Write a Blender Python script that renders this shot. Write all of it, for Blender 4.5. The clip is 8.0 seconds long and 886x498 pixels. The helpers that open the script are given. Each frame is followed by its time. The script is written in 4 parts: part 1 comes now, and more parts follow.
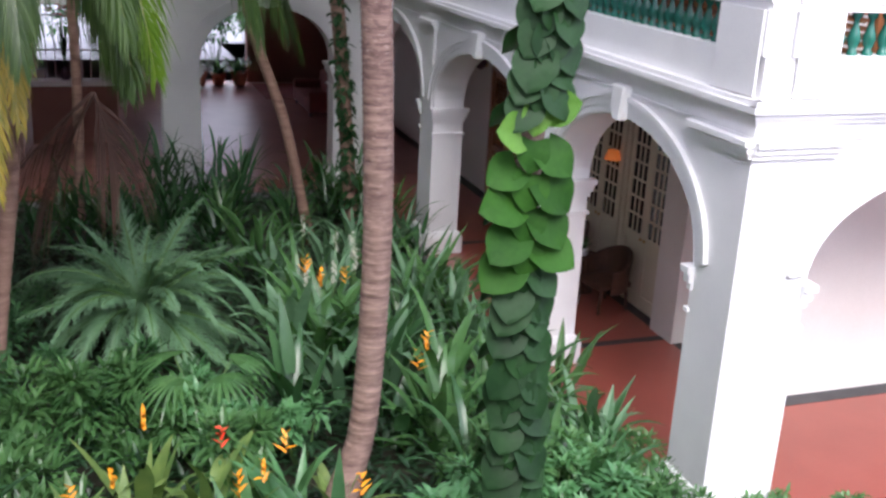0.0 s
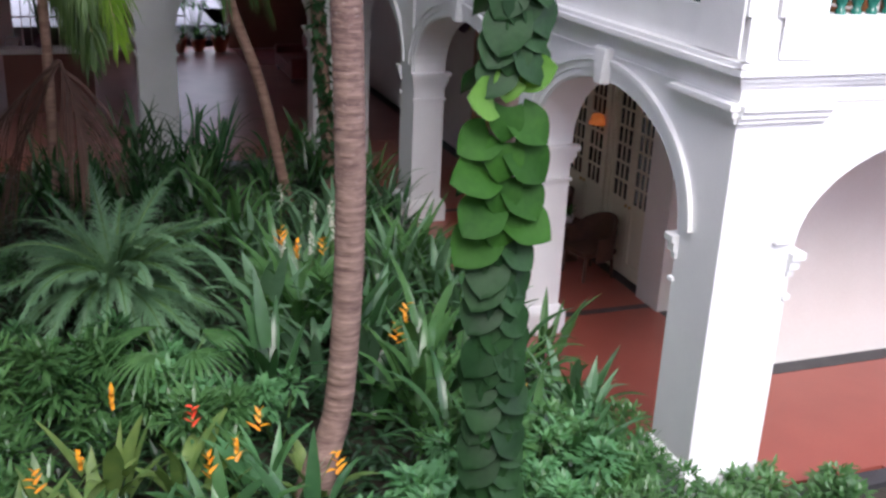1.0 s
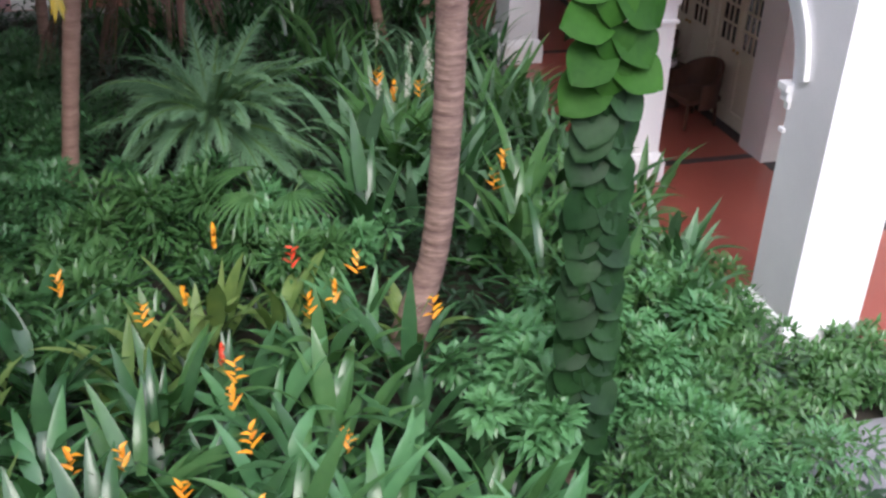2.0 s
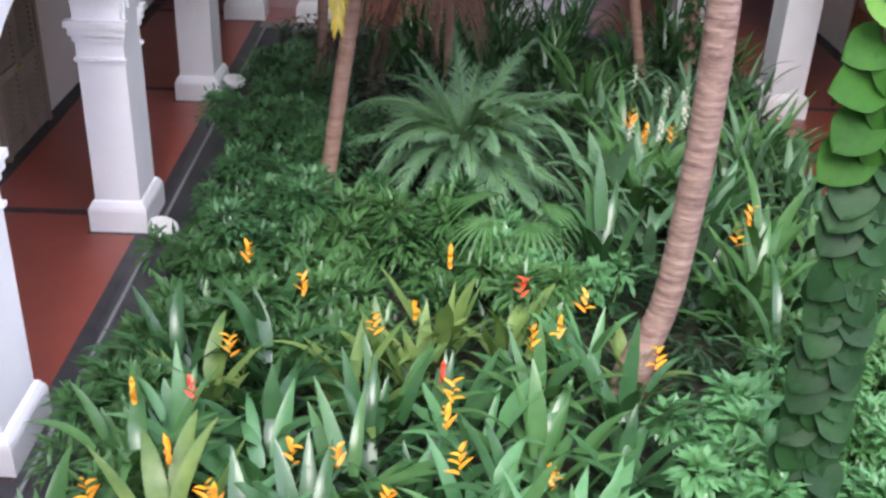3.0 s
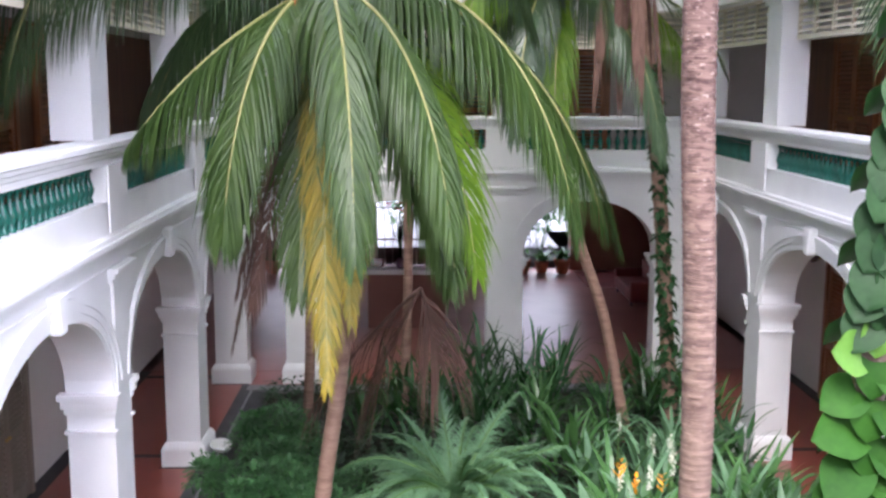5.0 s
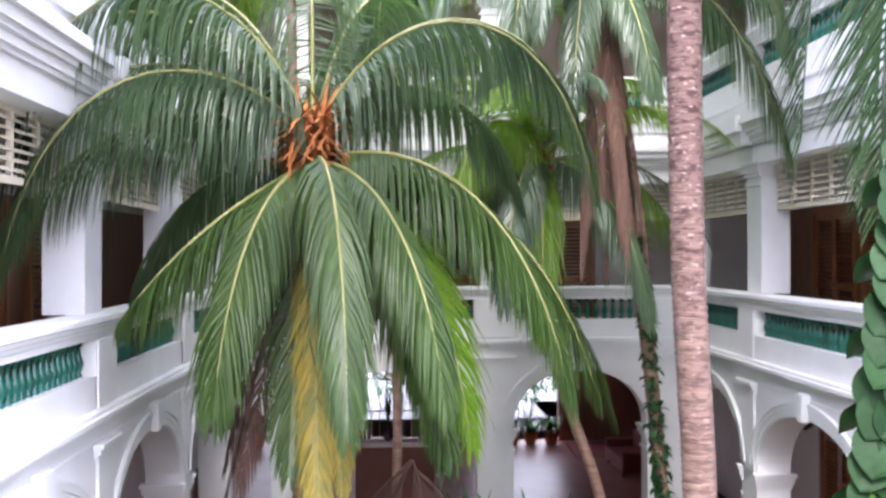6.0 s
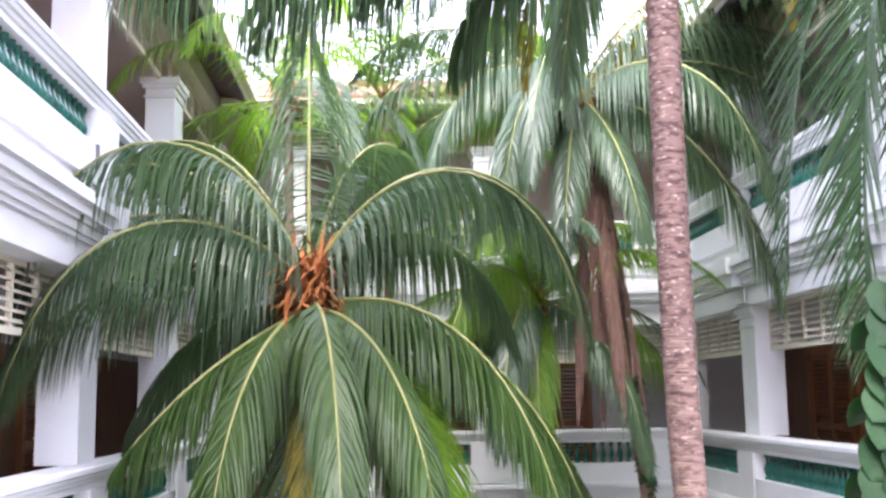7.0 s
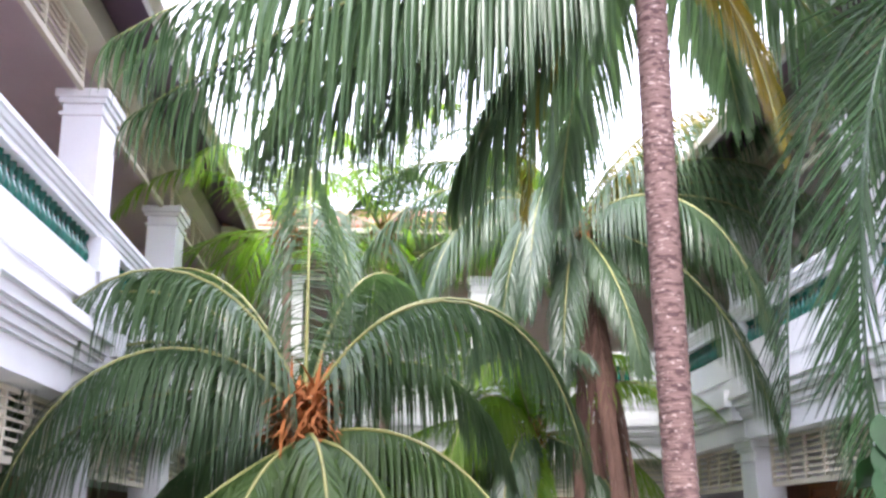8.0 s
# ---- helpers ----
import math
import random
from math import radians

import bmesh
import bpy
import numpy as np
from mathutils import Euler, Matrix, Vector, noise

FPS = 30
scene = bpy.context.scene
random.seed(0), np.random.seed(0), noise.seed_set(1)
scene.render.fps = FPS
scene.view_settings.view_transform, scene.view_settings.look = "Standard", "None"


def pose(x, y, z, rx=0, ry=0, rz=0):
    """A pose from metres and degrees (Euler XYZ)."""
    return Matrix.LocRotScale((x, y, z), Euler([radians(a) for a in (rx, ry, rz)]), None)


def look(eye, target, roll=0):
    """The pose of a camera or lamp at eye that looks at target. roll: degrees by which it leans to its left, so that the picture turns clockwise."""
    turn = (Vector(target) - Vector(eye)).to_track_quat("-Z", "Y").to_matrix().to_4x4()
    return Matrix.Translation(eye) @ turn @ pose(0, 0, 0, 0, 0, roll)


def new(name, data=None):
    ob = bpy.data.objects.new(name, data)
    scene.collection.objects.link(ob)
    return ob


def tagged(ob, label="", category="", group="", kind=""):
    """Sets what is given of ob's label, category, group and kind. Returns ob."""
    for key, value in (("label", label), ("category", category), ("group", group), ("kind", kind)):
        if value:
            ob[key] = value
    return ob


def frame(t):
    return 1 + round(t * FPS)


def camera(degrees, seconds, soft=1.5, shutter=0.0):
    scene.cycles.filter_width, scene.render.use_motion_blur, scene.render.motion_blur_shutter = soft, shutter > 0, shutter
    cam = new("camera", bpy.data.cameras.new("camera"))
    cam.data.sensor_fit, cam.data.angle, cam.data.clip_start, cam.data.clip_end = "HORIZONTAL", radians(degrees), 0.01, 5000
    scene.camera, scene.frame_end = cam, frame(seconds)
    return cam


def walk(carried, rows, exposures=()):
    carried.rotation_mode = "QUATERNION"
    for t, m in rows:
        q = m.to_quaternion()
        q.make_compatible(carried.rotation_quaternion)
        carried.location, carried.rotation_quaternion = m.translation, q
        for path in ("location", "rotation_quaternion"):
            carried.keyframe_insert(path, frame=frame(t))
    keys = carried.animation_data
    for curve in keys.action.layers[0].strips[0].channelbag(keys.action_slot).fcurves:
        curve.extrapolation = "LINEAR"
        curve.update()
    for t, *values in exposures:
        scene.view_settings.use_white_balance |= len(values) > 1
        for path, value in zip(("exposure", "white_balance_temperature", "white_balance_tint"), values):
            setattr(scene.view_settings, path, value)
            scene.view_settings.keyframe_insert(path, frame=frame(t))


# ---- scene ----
cam = camera(46.1, 8.0, soft=2.7)
PATH = [
    # seconds, eye, target, roll
    (0, (-0.141, -0.053, 5.535), (0.509, 1.728, 4.899), 3.0),
    (0.5, (-0.098, 0.05, 5.514), (0.654, 1.782, 4.854), 3.5),
    (1, (0.077, 0.187, 5.488), (0.739, 1.94, 4.79), 2.6),
    (1.5, (0.098, 0.251, 5.484), (0.625, 2.031, 4.741), 1.9),
    (2, (0.031, 0.347, 5.478), (0.505, 2.025, 4.497), 1.9),
    (2.2, (0.005, 0.369, 5.483), (0.394, 2.026, 4.432), 1.9),
    (3.3, (0.021, 0.273, 5.577), (0.007, 2.082, 4.724), 2.4),
    (3.5, (0.016, 0.244, 5.599), (0.006, 2.085, 4.818), 2.0),
    (4, (0.02, 0.224, 5.634), (0.021, 2.129, 5.022), 1.0),
    (4.5, (0.021, 0.192, 5.657), (0.043, 2.145, 5.224), 0.5),
    (4.7, (-0.005, 0.192, 5.666), (0.035, 2.153, 5.275), 0.4),
    (5.8, (-0.122, 0.19, 5.674), (-0.036, 2.187, 5.621), -0.1),
    (6, (-0.131, 0.176, 5.675), (-0.039, 2.174, 5.684), -0.2),
    (6.5, (-0.126, 0.124, 5.696), (-0.031, 2.116, 5.854), -0.6),
    (7, (-0.127, 0.079, 5.704), (-0.025, 2.057, 5.984), -0.8),
    (7.5, (-0.122, 0.081, 5.715), (-0.018, 2.036, 6.122), -0.5),
    (8, (-0.158, 0.066, 5.713), (-0.048, 1.994, 6.235), -0.3),
]
walk(cam, [(t, look(eye, target, roll)) for t, eye, target, roll in PATH],
     [(0.0, 1.38), (1.0, 1.08), (2.0, 1.25), (3.5, 2.05), (4.5, 2.12), (6.5, 2.3), (8.0, 2.05)])

# ---- sky and light: bright overcast, the open side behind the viewer ----
world = bpy.data.worlds.new("sky")
scene.world = world
world.use_nodes = True
wn = world.node_tree.nodes
wl = world.node_tree.links
sky = wn.new("ShaderNodeTexSky")
sky.sky_type = 'NISHITA'
sky.sun_disc = False
sky.sun_elevation, sky.sun_rotation = radians(48), radians(187)
sky.dust_density, sky.air_density = 4.0, 1.5
white = wn.new("ShaderNodeMix")
white.data_type = 'RGBA'
white.inputs[0].default_value = 0.8
white.inputs[7].default_value = (10.0, 9.95, 12.9, 1)
wl.new(sky.outputs[0], white.inputs[6])
wl.new(white.outputs[2], wn["Background"].inputs[0])
wn["Background"].inputs[1].default_value = 0.15
sun = new("sun", bpy.data.lights.new("sun", 'SUN'))
sun.data.energy, sun.data.angle, sun.data.color = 1.4, radians(30), (1.0, 0.97, 0.93)
sun.matrix_world = look((-3, -14, 27), (0, 9, 2))


# ---- materials ----
def mat(name, a, b, scale=3.0, rough=0.6, bump=0.0, fine=40.0, metal=0.0, spec=0.5, stretch=(1, 1, 1), island=0.0, glow=0.0, trans=0.0, randob=0.0):
    """A surface that wanders between the colours a and b at two scales, with relief; island: change from leaf to leaf; trans: light let through."""
    m = bpy.data.materials.new(name)
    m.use_nodes = True
    n, l = m.node_tree.nodes, m.node_tree.links
    bs = n["Principled BSDF"]
    co = n.new("ShaderNodeTexCoord")
    mp = n.new("ShaderNodeMapping")
    mp.inputs["Scale"].default_value = stretch
    l.new(co.outputs["Object"], mp.inputs[0])
    n1, n2 = n.new("ShaderNodeTexNoise"), n.new("ShaderNodeTexNoise")
    n1.inputs["Scale"].default_value, n2.inputs["Scale"].default_value = scale, fine
    n1.inputs["Detail"].default_value, n2.inputs["Detail"].default_value = 4, 3
    l.new(mp.outputs[0], n1.inputs[0]), l.new(mp.outputs[0], n2.inputs[0])
    add = n.new("ShaderNodeMath")
    add.operation = 'MULTIPLY_ADD'
    l.new(n2.outputs[0], add.inputs[0])
    add.inputs[1].default_value = 0.4
    l.new(n1.outputs[0], add.inputs[2])
    last = add.outputs[0]
    for amount, node, out in ((island, "ShaderNodeNewGeometry", "Random Per Island"), (randob, "ShaderNodeObjectInfo", "Random")):
        if amount:
            g = n.new(node)
            k = n.new("ShaderNodeMath")
            k.operation = 'MULTIPLY_ADD'
            l.new(g.outputs[out], k.inputs[0])
            k.inputs[1].default_value = amount
            l.new(last, k.inputs[2])
            last = k.outputs[0]
    ramp = n.new("ShaderNodeMapRange")
    ramp.inputs["From Min"].default_value = 0.45
    ramp.inputs["From Max"].default_value = 0.95 + island + randob
    l.new(last, ramp.inputs[0])
    mix = n.new("ShaderNodeMix")
    mix.data_type = 'RGBA'
    mix.inputs[6].default_value, mix.inputs[7].default_value = (*a, 1), (*b, 1)
    l.new(ramp.outputs[0], mix.inputs[0])
    l.new(mix.outputs[2], bs.inputs["Base Color"])
    bs.inputs["Roughness"].default_value, bs.inputs["Metallic"].default_value = rough, metal
    bs.inputs["Specular IOR Level"].default_value = spec
    if bump:
        bp = n.new("ShaderNodeBump")
        bp.inputs["Strength"].default_value, bp.inputs["Distance"].default_value = bump, 0.02
        l.new(add.outputs[0], bp.inputs["Height"])
        l.new(bp.outputs[0], bs.inputs["Normal"])
    if glow:
        l.new(mix.outputs[2], bs.inputs["Emission Color"])
        bs.inputs["Emission Strength"].default_value = glow
    if trans:
        tb = n.new("ShaderNodeBsdfTranslucent")
        ms = n.new("ShaderNodeMixShader")
        ms.inputs[0].default_value = trans
        tint = n.new("ShaderNodeMix")
        tint.data_type, tint.blend_type = 'RGBA', 'MULTIPLY'
        tint.inputs[0].default_value = 1.0
        tint.inputs[7].default_value = (1.35, 1.5, 0.75, 1)
        l.new(mix.outputs[2], tint.inputs[6])
        l.new(tint.outputs[2], tb.inputs[0])
        l.new(bs.outputs[0], ms.inputs[1]), l.new(tb.outputs[0], ms.inputs[2])
        l.new(ms.outputs[0], n["Material Output"].inputs[0])
    return m


PLASTER = mat("white_plaster", (0.78, 0.78, 0.79), (0.88, 0.88, 0.88), 1.2, 0.7, 0.12, 60)
PINKISH = mat("pinkish_ceiling_paint", (0.60, 0.50, 0.52), (0.69, 0.59, 0.61), 0.8, 0.75, 0.06, 40)
INNER = mat("inner_wall_paint", (0.74, 0.71, 0.68), (0.84, 0.81, 0.79), 0.8, 0.75, 0.08, 50)
CREAM = mat("cream_woodwork", (0.66, 0.60, 0.47), (0.76, 0.71, 0.58), 2.0, 0.5, 0.05, 60)
GREEN_GLAZE = mat("green_glazed_ceramic", (0.012, 0.09, 0.065), (0.022, 0.17, 0.125), 6, 0.12, 0.05, 30, randob=0.4)
TILE = mat("terracotta_tile", (0.22, 0.050, 0.036), (0.32, 0.084, 0.060), 1.5, 0.30, 0.05, 25, randob=0.5)
DARKSTONE = mat("dark_granite", (0.022, 0.022, 0.026), (0.055, 0.055, 0.06), 3, 0.5, 0.2, 60)
PAVING = mat("grey_paving", (0.16, 0.16, 0.17), (0.27, 0.27, 0.28), 2, 0.55, 0.15, 50, randob=0.3)
SOIL = mat("garden_soil", (0.018, 0.016, 0.011), (0.05, 0.042, 0.028), 4, 0.95, 0.8, 60)
TEAK = mat("brown_teak", (0.22, 0.08, 0.032), (0.46, 0.18, 0.07), 2.5, 0.38, 0.1, 30, stretch=(6, 6, 0.6))
DARKWOOD = mat("dark_soffit_paint", (0.06, 0.03, 0.055), (0.11, 0.055, 0.095), 2, 0.6, 0.1, 40)
ROOFTILE = mat("clay_roof", (0.25, 0.09, 0.05), (0.40, 0.16, 0.09), 3, 0.8, 0.3, 30)
BARK = mat("ringed_palm_bark", (0.10, 0.056, 0.048), (0.40, 0.275, 0.225), 2.6, 0.9, 0.9, 8.0, stretch=(1.0, 1.0, 9.0))


def bark_patches(m, amount):
    """Dark weathered patches and pale lichen, more of both higher up the trunk."""
    n, l = m.node_tree.nodes, m.node_tree.links
    bs = n["Principled BSDF"]
    base = bs.inputs["Base Color"].links[0].from_socket
    co, mp = n.new("ShaderNodeTexCoord"), n.new("ShaderNodeMapping")
    mp.inputs["Scale"].default_value = (1, 1, 2.4)
    l.new(co.outputs["Object"], mp.inputs[0])
    sep, up = n.new("ShaderNodeSeparateXYZ"), n.new("ShaderNodeMapRange")
    l.new(co.outputs["Object"], sep.inputs[0])
    up.inputs["From Min"].default_value, up.inputs["From Max"].default_value = 2.5, 6.5
    up.inputs["To Min"].default_value, up.inputs["To Max"].default_value = 0.15, amount
    l.new(sep.outputs["Z"], up.inputs[0])
    for scale, lo, hi, colour in ((5, 0.05, 0.32, (0.125, 0.074, 0.070, 1)), (11, 0.50, 0.60, (0.045, 0.020, 0.022, 1)), (17, 0.60, 0.70, (0.40, 0.31, 0.29, 1))):
        t, r, k, mx = n.new("ShaderNodeTexNoise"), n.new("ShaderNodeMapRange"), n.new("ShaderNodeMath"), n.new("ShaderNodeMix")
        t.inputs["Scale"].default_value, t.inputs["Detail"].default_value = scale, 4
        l.new(mp.outputs[0], t.inputs[0]), l.new(t.outputs[0], r.inputs[0])
        r.inputs["From Min"].default_value, r.inputs["From Max"].default_value = lo, hi
        k.operation = 'MULTIPLY'
        l.new(r.outputs[0], k.inputs[0]), l.new(up.outputs[0], k.inputs[1])
        mx.data_type = 'RGBA'
        l.new(k.outputs[0], mx.inputs[0]), l.new(base, mx.inputs[6])
        mx.inputs[7].default_value = colour
        base = mx.outputs[2]
    l.new(base, bs.inputs["Base Color"])


bark_patches(BARK, 0.85)
BARK_DARK = mat("smooth_palm_bark", (0.18, 0.10, 0.075), (0.37, 0.235, 0.18), 3, 0.9, 0.5, 30, stretch=(1, 1, 5))
FIBRE = mat("orange_crown_fibre", (0.22, 0.07, 0.02), (0.55, 0.20, 0.06), 6, 0.9, 0.6, 50, island=0.5)
FROND = mat("palm_leaflet_green", (0.044, 0.086, 0.046), (0.130, 0.196, 0.110), 1.0, 0.30, 0.0, 8, spec=0.8, island=0.5, trans=0.42)
FROND_DARK = mat("dark_palm_leaflet", (0.018, 0.046, 0.020), (0.060, 0.108, 0.050), 1.0, 0.26, 0.0, 8, spec=0.8, island=0.5, trans=0.2)
FROND_OLD = mat("older_palm_leaflet", (0.025, 0.060, 0.014), (0.082, 0.140, 0.036), 1.0, 0.4, 0.0, 8, spec=0.5, island=0.5, trans=0.35)
# lime copy of the frond green, with strong daylight put into its colour
FROND_LIME = mat("bright_lit_palm_leaflet", (0.11, 0.22, 0.03), (0.27, 0.40, 0.06), 1.0, 0.4, 0.0, 8, island=0.4, trans=0.6)
FROND_YELLOW = mat("yellowing_palm_leaflet", (0.05, 0.10, 0.02), (0.46, 0.31, 0.03), 0.7, 0.45, 0.0, 6, island=0.5, trans=0.25)
FROND_DEAD = mat("dead_palm_leaflet", (0.070, 0.036, 0.028), (0.19, 0.105, 0.078), 2.0, 0.85, 0.2, 20, island=0.6)
RACHIS = mat("pale_frond_rib", (0.20, 0.22, 0.07), (0.36, 0.34, 0.13), 3, 0.45, 0.1, 20)
HALL = mat("polished_terracotta", (0.27, 0.105, 0.09), (0.36, 0.16, 0.135), 1.2, 0.34, 0.02, 20, spec=0.4)
BROWNWALL = mat("red_brown_wall_paint", (0.20, 0.085, 0.065), (0.29, 0.13, 0.10), 0.9, 0.6, 0.06, 40)
PANELLING = mat("brown_timber_panelling", (0.13, 0.055, 0.032), (0.27, 0.12, 0.06), 1.6, 0.4, 0.1, 26, stretch=(5, 5, 0.5))


# ---- small building kit ----
def part(name, bm, material, parent=None, label=""):
    """Links a bmesh as one mesh object, under a thing or a part if one is given."""
    bmesh.ops.recalc_face_normals(bm, faces=bm.faces)
    me = bpy.data.meshes.new(name)
    bm.to_mesh(me)
    bm.free()
    me.materials.append(material)
    ob = new(name, me)
    ob.parent = parent
    return tagged(ob, label)


def shared(name, mesh, parent, m):
    """One more object on a mesh that exists."""
    ob = new(name, mesh)
    ob.parent = parent
    ob.matrix_basis = m
    return ob


def raw(name, verts, faces, material, parent=None, label="", smooth=False):
    me = bpy.data.meshes.new(name)
    me.from_pydata(verts, [], faces)
    me.materials.append(material)
    if smooth:
        me.polygons.foreach_set("use_smooth", [True] * len(me.polygons))
    ob = new(name, me)
    ob.parent = parent
    return tagged(ob, label)


def empty(name, label, category, group="", kind="", at=(0, 0, 0)):
    ob = new(name)
    ob.location = at
    return tagged(ob, label, category, group, kind)


def box(bm, x0, x1, y0, y1, z0, z1, bevel=0.0, f=None):
    vs = [bm.verts.new(f(x, y, z) if f else (x, y, z)) for x in (x0, x1) for y in (y0, y1) for z in (z0, z1)]
    faces = [bm.faces.new([vs[i] for i in q]) for q in ((0, 1, 3, 2), (4, 6, 7, 5), (0, 4, 5, 1), (2, 3, 7, 6), (0, 2, 6, 4), (1, 5, 7, 3))]
    if bevel:
        edges = list({e for q in faces for e in q.edges})
        bmesh.ops.bevel(bm, geom=edges, offset=bevel, segments=2, affect='EDGES', profile=0.6)
    return bm


def boxes(*rows, f=None, bevel=0.0):
    bm = bmesh.new()
    for r in rows:
        box(bm, *r, bevel=bevel, f=f)
    return bm


def tube(bm, points, radii, sides=8):
    rings = []
    whole = Vector(points[-1]) - Vector(points[0])
    ref = Vector((1, 0, 0)) if abs(whole.normalized().z) > 0.6 else Vector((0, 0, 1))
    if abs(whole.normalized().z) <= 0.6:
        ref = whole.cross(ref).normalized()
    for i, p in enumerate(points):
        a, b = points[max(i - 1, 0)], points[min(i + 1, len(points) - 1)]
        w = (Vector(b) - Vector(a)).normalized()
        e2 = w.cross(ref).normalized()
        e1 = e2.cross(w)
        rings.append([bm.verts.new(Vector(p) + (e1 * math.cos(k * 2 * math.pi / sides) + e2 * math.sin(k * 2 * math.pi / sides)) * radii[i]) for k in range(sides)])
    for r, s in zip(rings, rings[1:]):
        for k in range(sides):
            bm.faces.new((r[k], r[(k + 1) % sides], s[(k + 1) % sides], s[k])).smooth = True
    bm.faces.new(rings[0]), bm.faces.new(rings[-1])
    return bm


def moulding(profile, lo, hi, f):
    """One run of moulding: a closed outline of (n, z) drawn along u."""
    bm = bmesh.new()
    ends = [[bm.verts.new(f(u, n, z)) for n, z in profile] for u in (lo, hi)]
    for k in range(len(profile)):
        j = (k + 1) % len(profile)
        bm.faces.new((ends[0][k], ends[0][j], ends[1][j], ends[1][k]))
    bm.faces.new(ends[0]), bm.faces.new(ends[1])
    return bm


# ---- the four arcades; each wing has its own run u, outward n and height z ----
XL, XR, YF, YC = -3.18, 5.18, 19.5, 7.11
WINGS = {
    "left": lambda u, n, z: (XL + n, u, z),
    "right": lambda u, n, z: (XR - n, u, z),
    "far": lambda u, n, z: (u, YF - n, z),
    "front": lambda u, n, z: (u, YC - n, z),
}
DEPTH = 0.50
# wing: piers of the ground arcade from u to u
PIERS = {
    "left": [(-1.75, -1.1), (2.55, 3.2), (6.72, 7.42), (10.87, 11.53), (15.15, 15.81), (19.496, 19.498)],
    "right": [(7.11, 7.75), (10.87, 11.53), (15.28, 15.94), (19.496, 19.498)],
    "far": [(-3.76, -3.16), (-2.42, -1.82), (1.38, 2.06), (4.58, 5.18)],
    "front": [(5.682, 5.95), (9.9, 10.55), (14.4, 15.05)],
}
SPRING, CROWN, SOFFIT_TOP = 2.42, 3.50, 4.1


def arch_height(u, a, b):
    c, h = (a + b) / 2, (b - a) / 2
    rise = min(CROWN - SPRING, h * 0.95)
    return SPRING + rise * math.sqrt(max(0.0, 1 - ((u - c) / h) ** 2)) ** 0.92


def arcade_wall(wing, top=4.1):
    f, piers = WINGS[wing], PIERS[wing]
    prof = []
    for i, (a, b) in enumerate(piers):
        prof += [(a, 0.0), (b, 0.0)]
        if i + 1 < len(piers):
            c = piers[i + 1][0]
            n = 28
            for k in range(n + 1):
                u = (b + c) / 2 - (c - b) / 2 * math.cos(math.pi * k / n)
                prof.append((u, arch_height(u, b, c)))
    bm = bmesh.new()
    fr = [[bm.verts.new(f(u, n, z)) for u, z in prof] for n in (0, -DEPTH)]
    tp = [[bm.verts.new(f(u, n, top)) for u, z in prof] for n in (0, -DEPTH)]
    for i in range(len(prof) - 1):
        if prof[i + 1][0] - prof[i][0] > 1e-6:
            bm.faces.new((fr[0][i], fr[0][i + 1], tp[0][i + 1], tp[0][i]))
            bm.faces.new((fr[1][i], fr[1][i + 1], tp[1][i + 1], tp[1][i]))
            bm.faces.new((tp[0][i], tp[0][i + 1], tp[1][i + 1], tp[1][i]))
        bm.faces.new((fr[0][i], fr[0][i + 1], fr[1][i + 1], fr[1][i]))
    for i in (0, -1):
        bm.faces.new((fr[0][i], tp[0][i], tp[1][i], fr[1][i]))
    wall = part("wall_" + wing, bm, PLASTER)
    tagged(wall, "white plastered arcade wall with round arches on piers", "wall", kind="structure")
    for i, (a, b) in enumerate(piers):
        corner = wing == "right" and i == 0 or wing == "front" and i == 0
        if b - a < 0.1:
            part('impost', boxes((a - 0.09, a, -DEPTH, 0.0, 2.25, 2.42), f=f), PLASTER, wall)
            continue
        # plinth with a chamfered shoulder
        bm = bmesh.new()
        n1 = 0.09 if wing != "front" or i else 0.086
        prof2 = ((0.075, 0.0), (0.075, 0.26), (0.065, 0.30), (0.03, 0.36), (0.012, 0.37))
        rings = [[bm.verts.new(f(u, n, z)) for u, n in ((a - e, e), (b + e, e), (b + e, -DEPTH - e), (a - e, -DEPTH - e))] for e, z in prof2]
        for r, s in zip(rings, rings[1:]):
            for k in range(4):
                bm.faces.new((r[k], r[(k + 1) % 4], s[(k + 1) % 4], s[k]))
        bm.faces.new(rings[-1])
        if not (wing == "front" and i == 0):
            part("plinth", bm, PLASTER, wall, "white moulded pier base")
        else:
            bm.free()
        # imposts and necking on the jambs
        for u, s in ((a, -1), (b, 1)):
            if (u == piers[0][0] and s < 0) or (u == piers[-1][1] and s > 0):
                continue
            bm = bmesh.new()
            for z0, z1, e in ((2.20, 2.27, 0.03), (2.27, 2.36, 0.065), (2.36, 2.425, 0.10), (1.98, 2.02, 0.035)):
                lo, hi = (u - s * 0.04, u + s * e) if s > 0 else (u + s * e, u - s * 0.04)
                box(bm, min(lo, hi), max(lo, hi), -DEPTH - e * 0.7, e * 0.7, z0, z1, f=f)
            part("impost", bm, PLASTER, wall, "white moulded impost")
        # shallow pilaster up to the balustrade, with its own little cornice
        if b - a > 0.3:
            if not corner:
                part("pilaster", boxes((a + 0.05, b - 0.05, 0.002, 0.035, 2.43, 3.60), f=f), PLASTER, wall)
            bm = bmesh.new()
            for z0, z1, e in ((3.60, 3.65, 0.045), (3.65, 3.71, 0.075), (3.71, 3.76, 0.11)):
                box(bm, a - e * 0.4 - (0.0 if not corner else 0), b + e * 0.4 + (0.22 if corner else 0), 0.002, e, z0, z1, f=f)
            part("pilaster_cap", bm, PLASTER, wall, "white moulded pilaster cap")
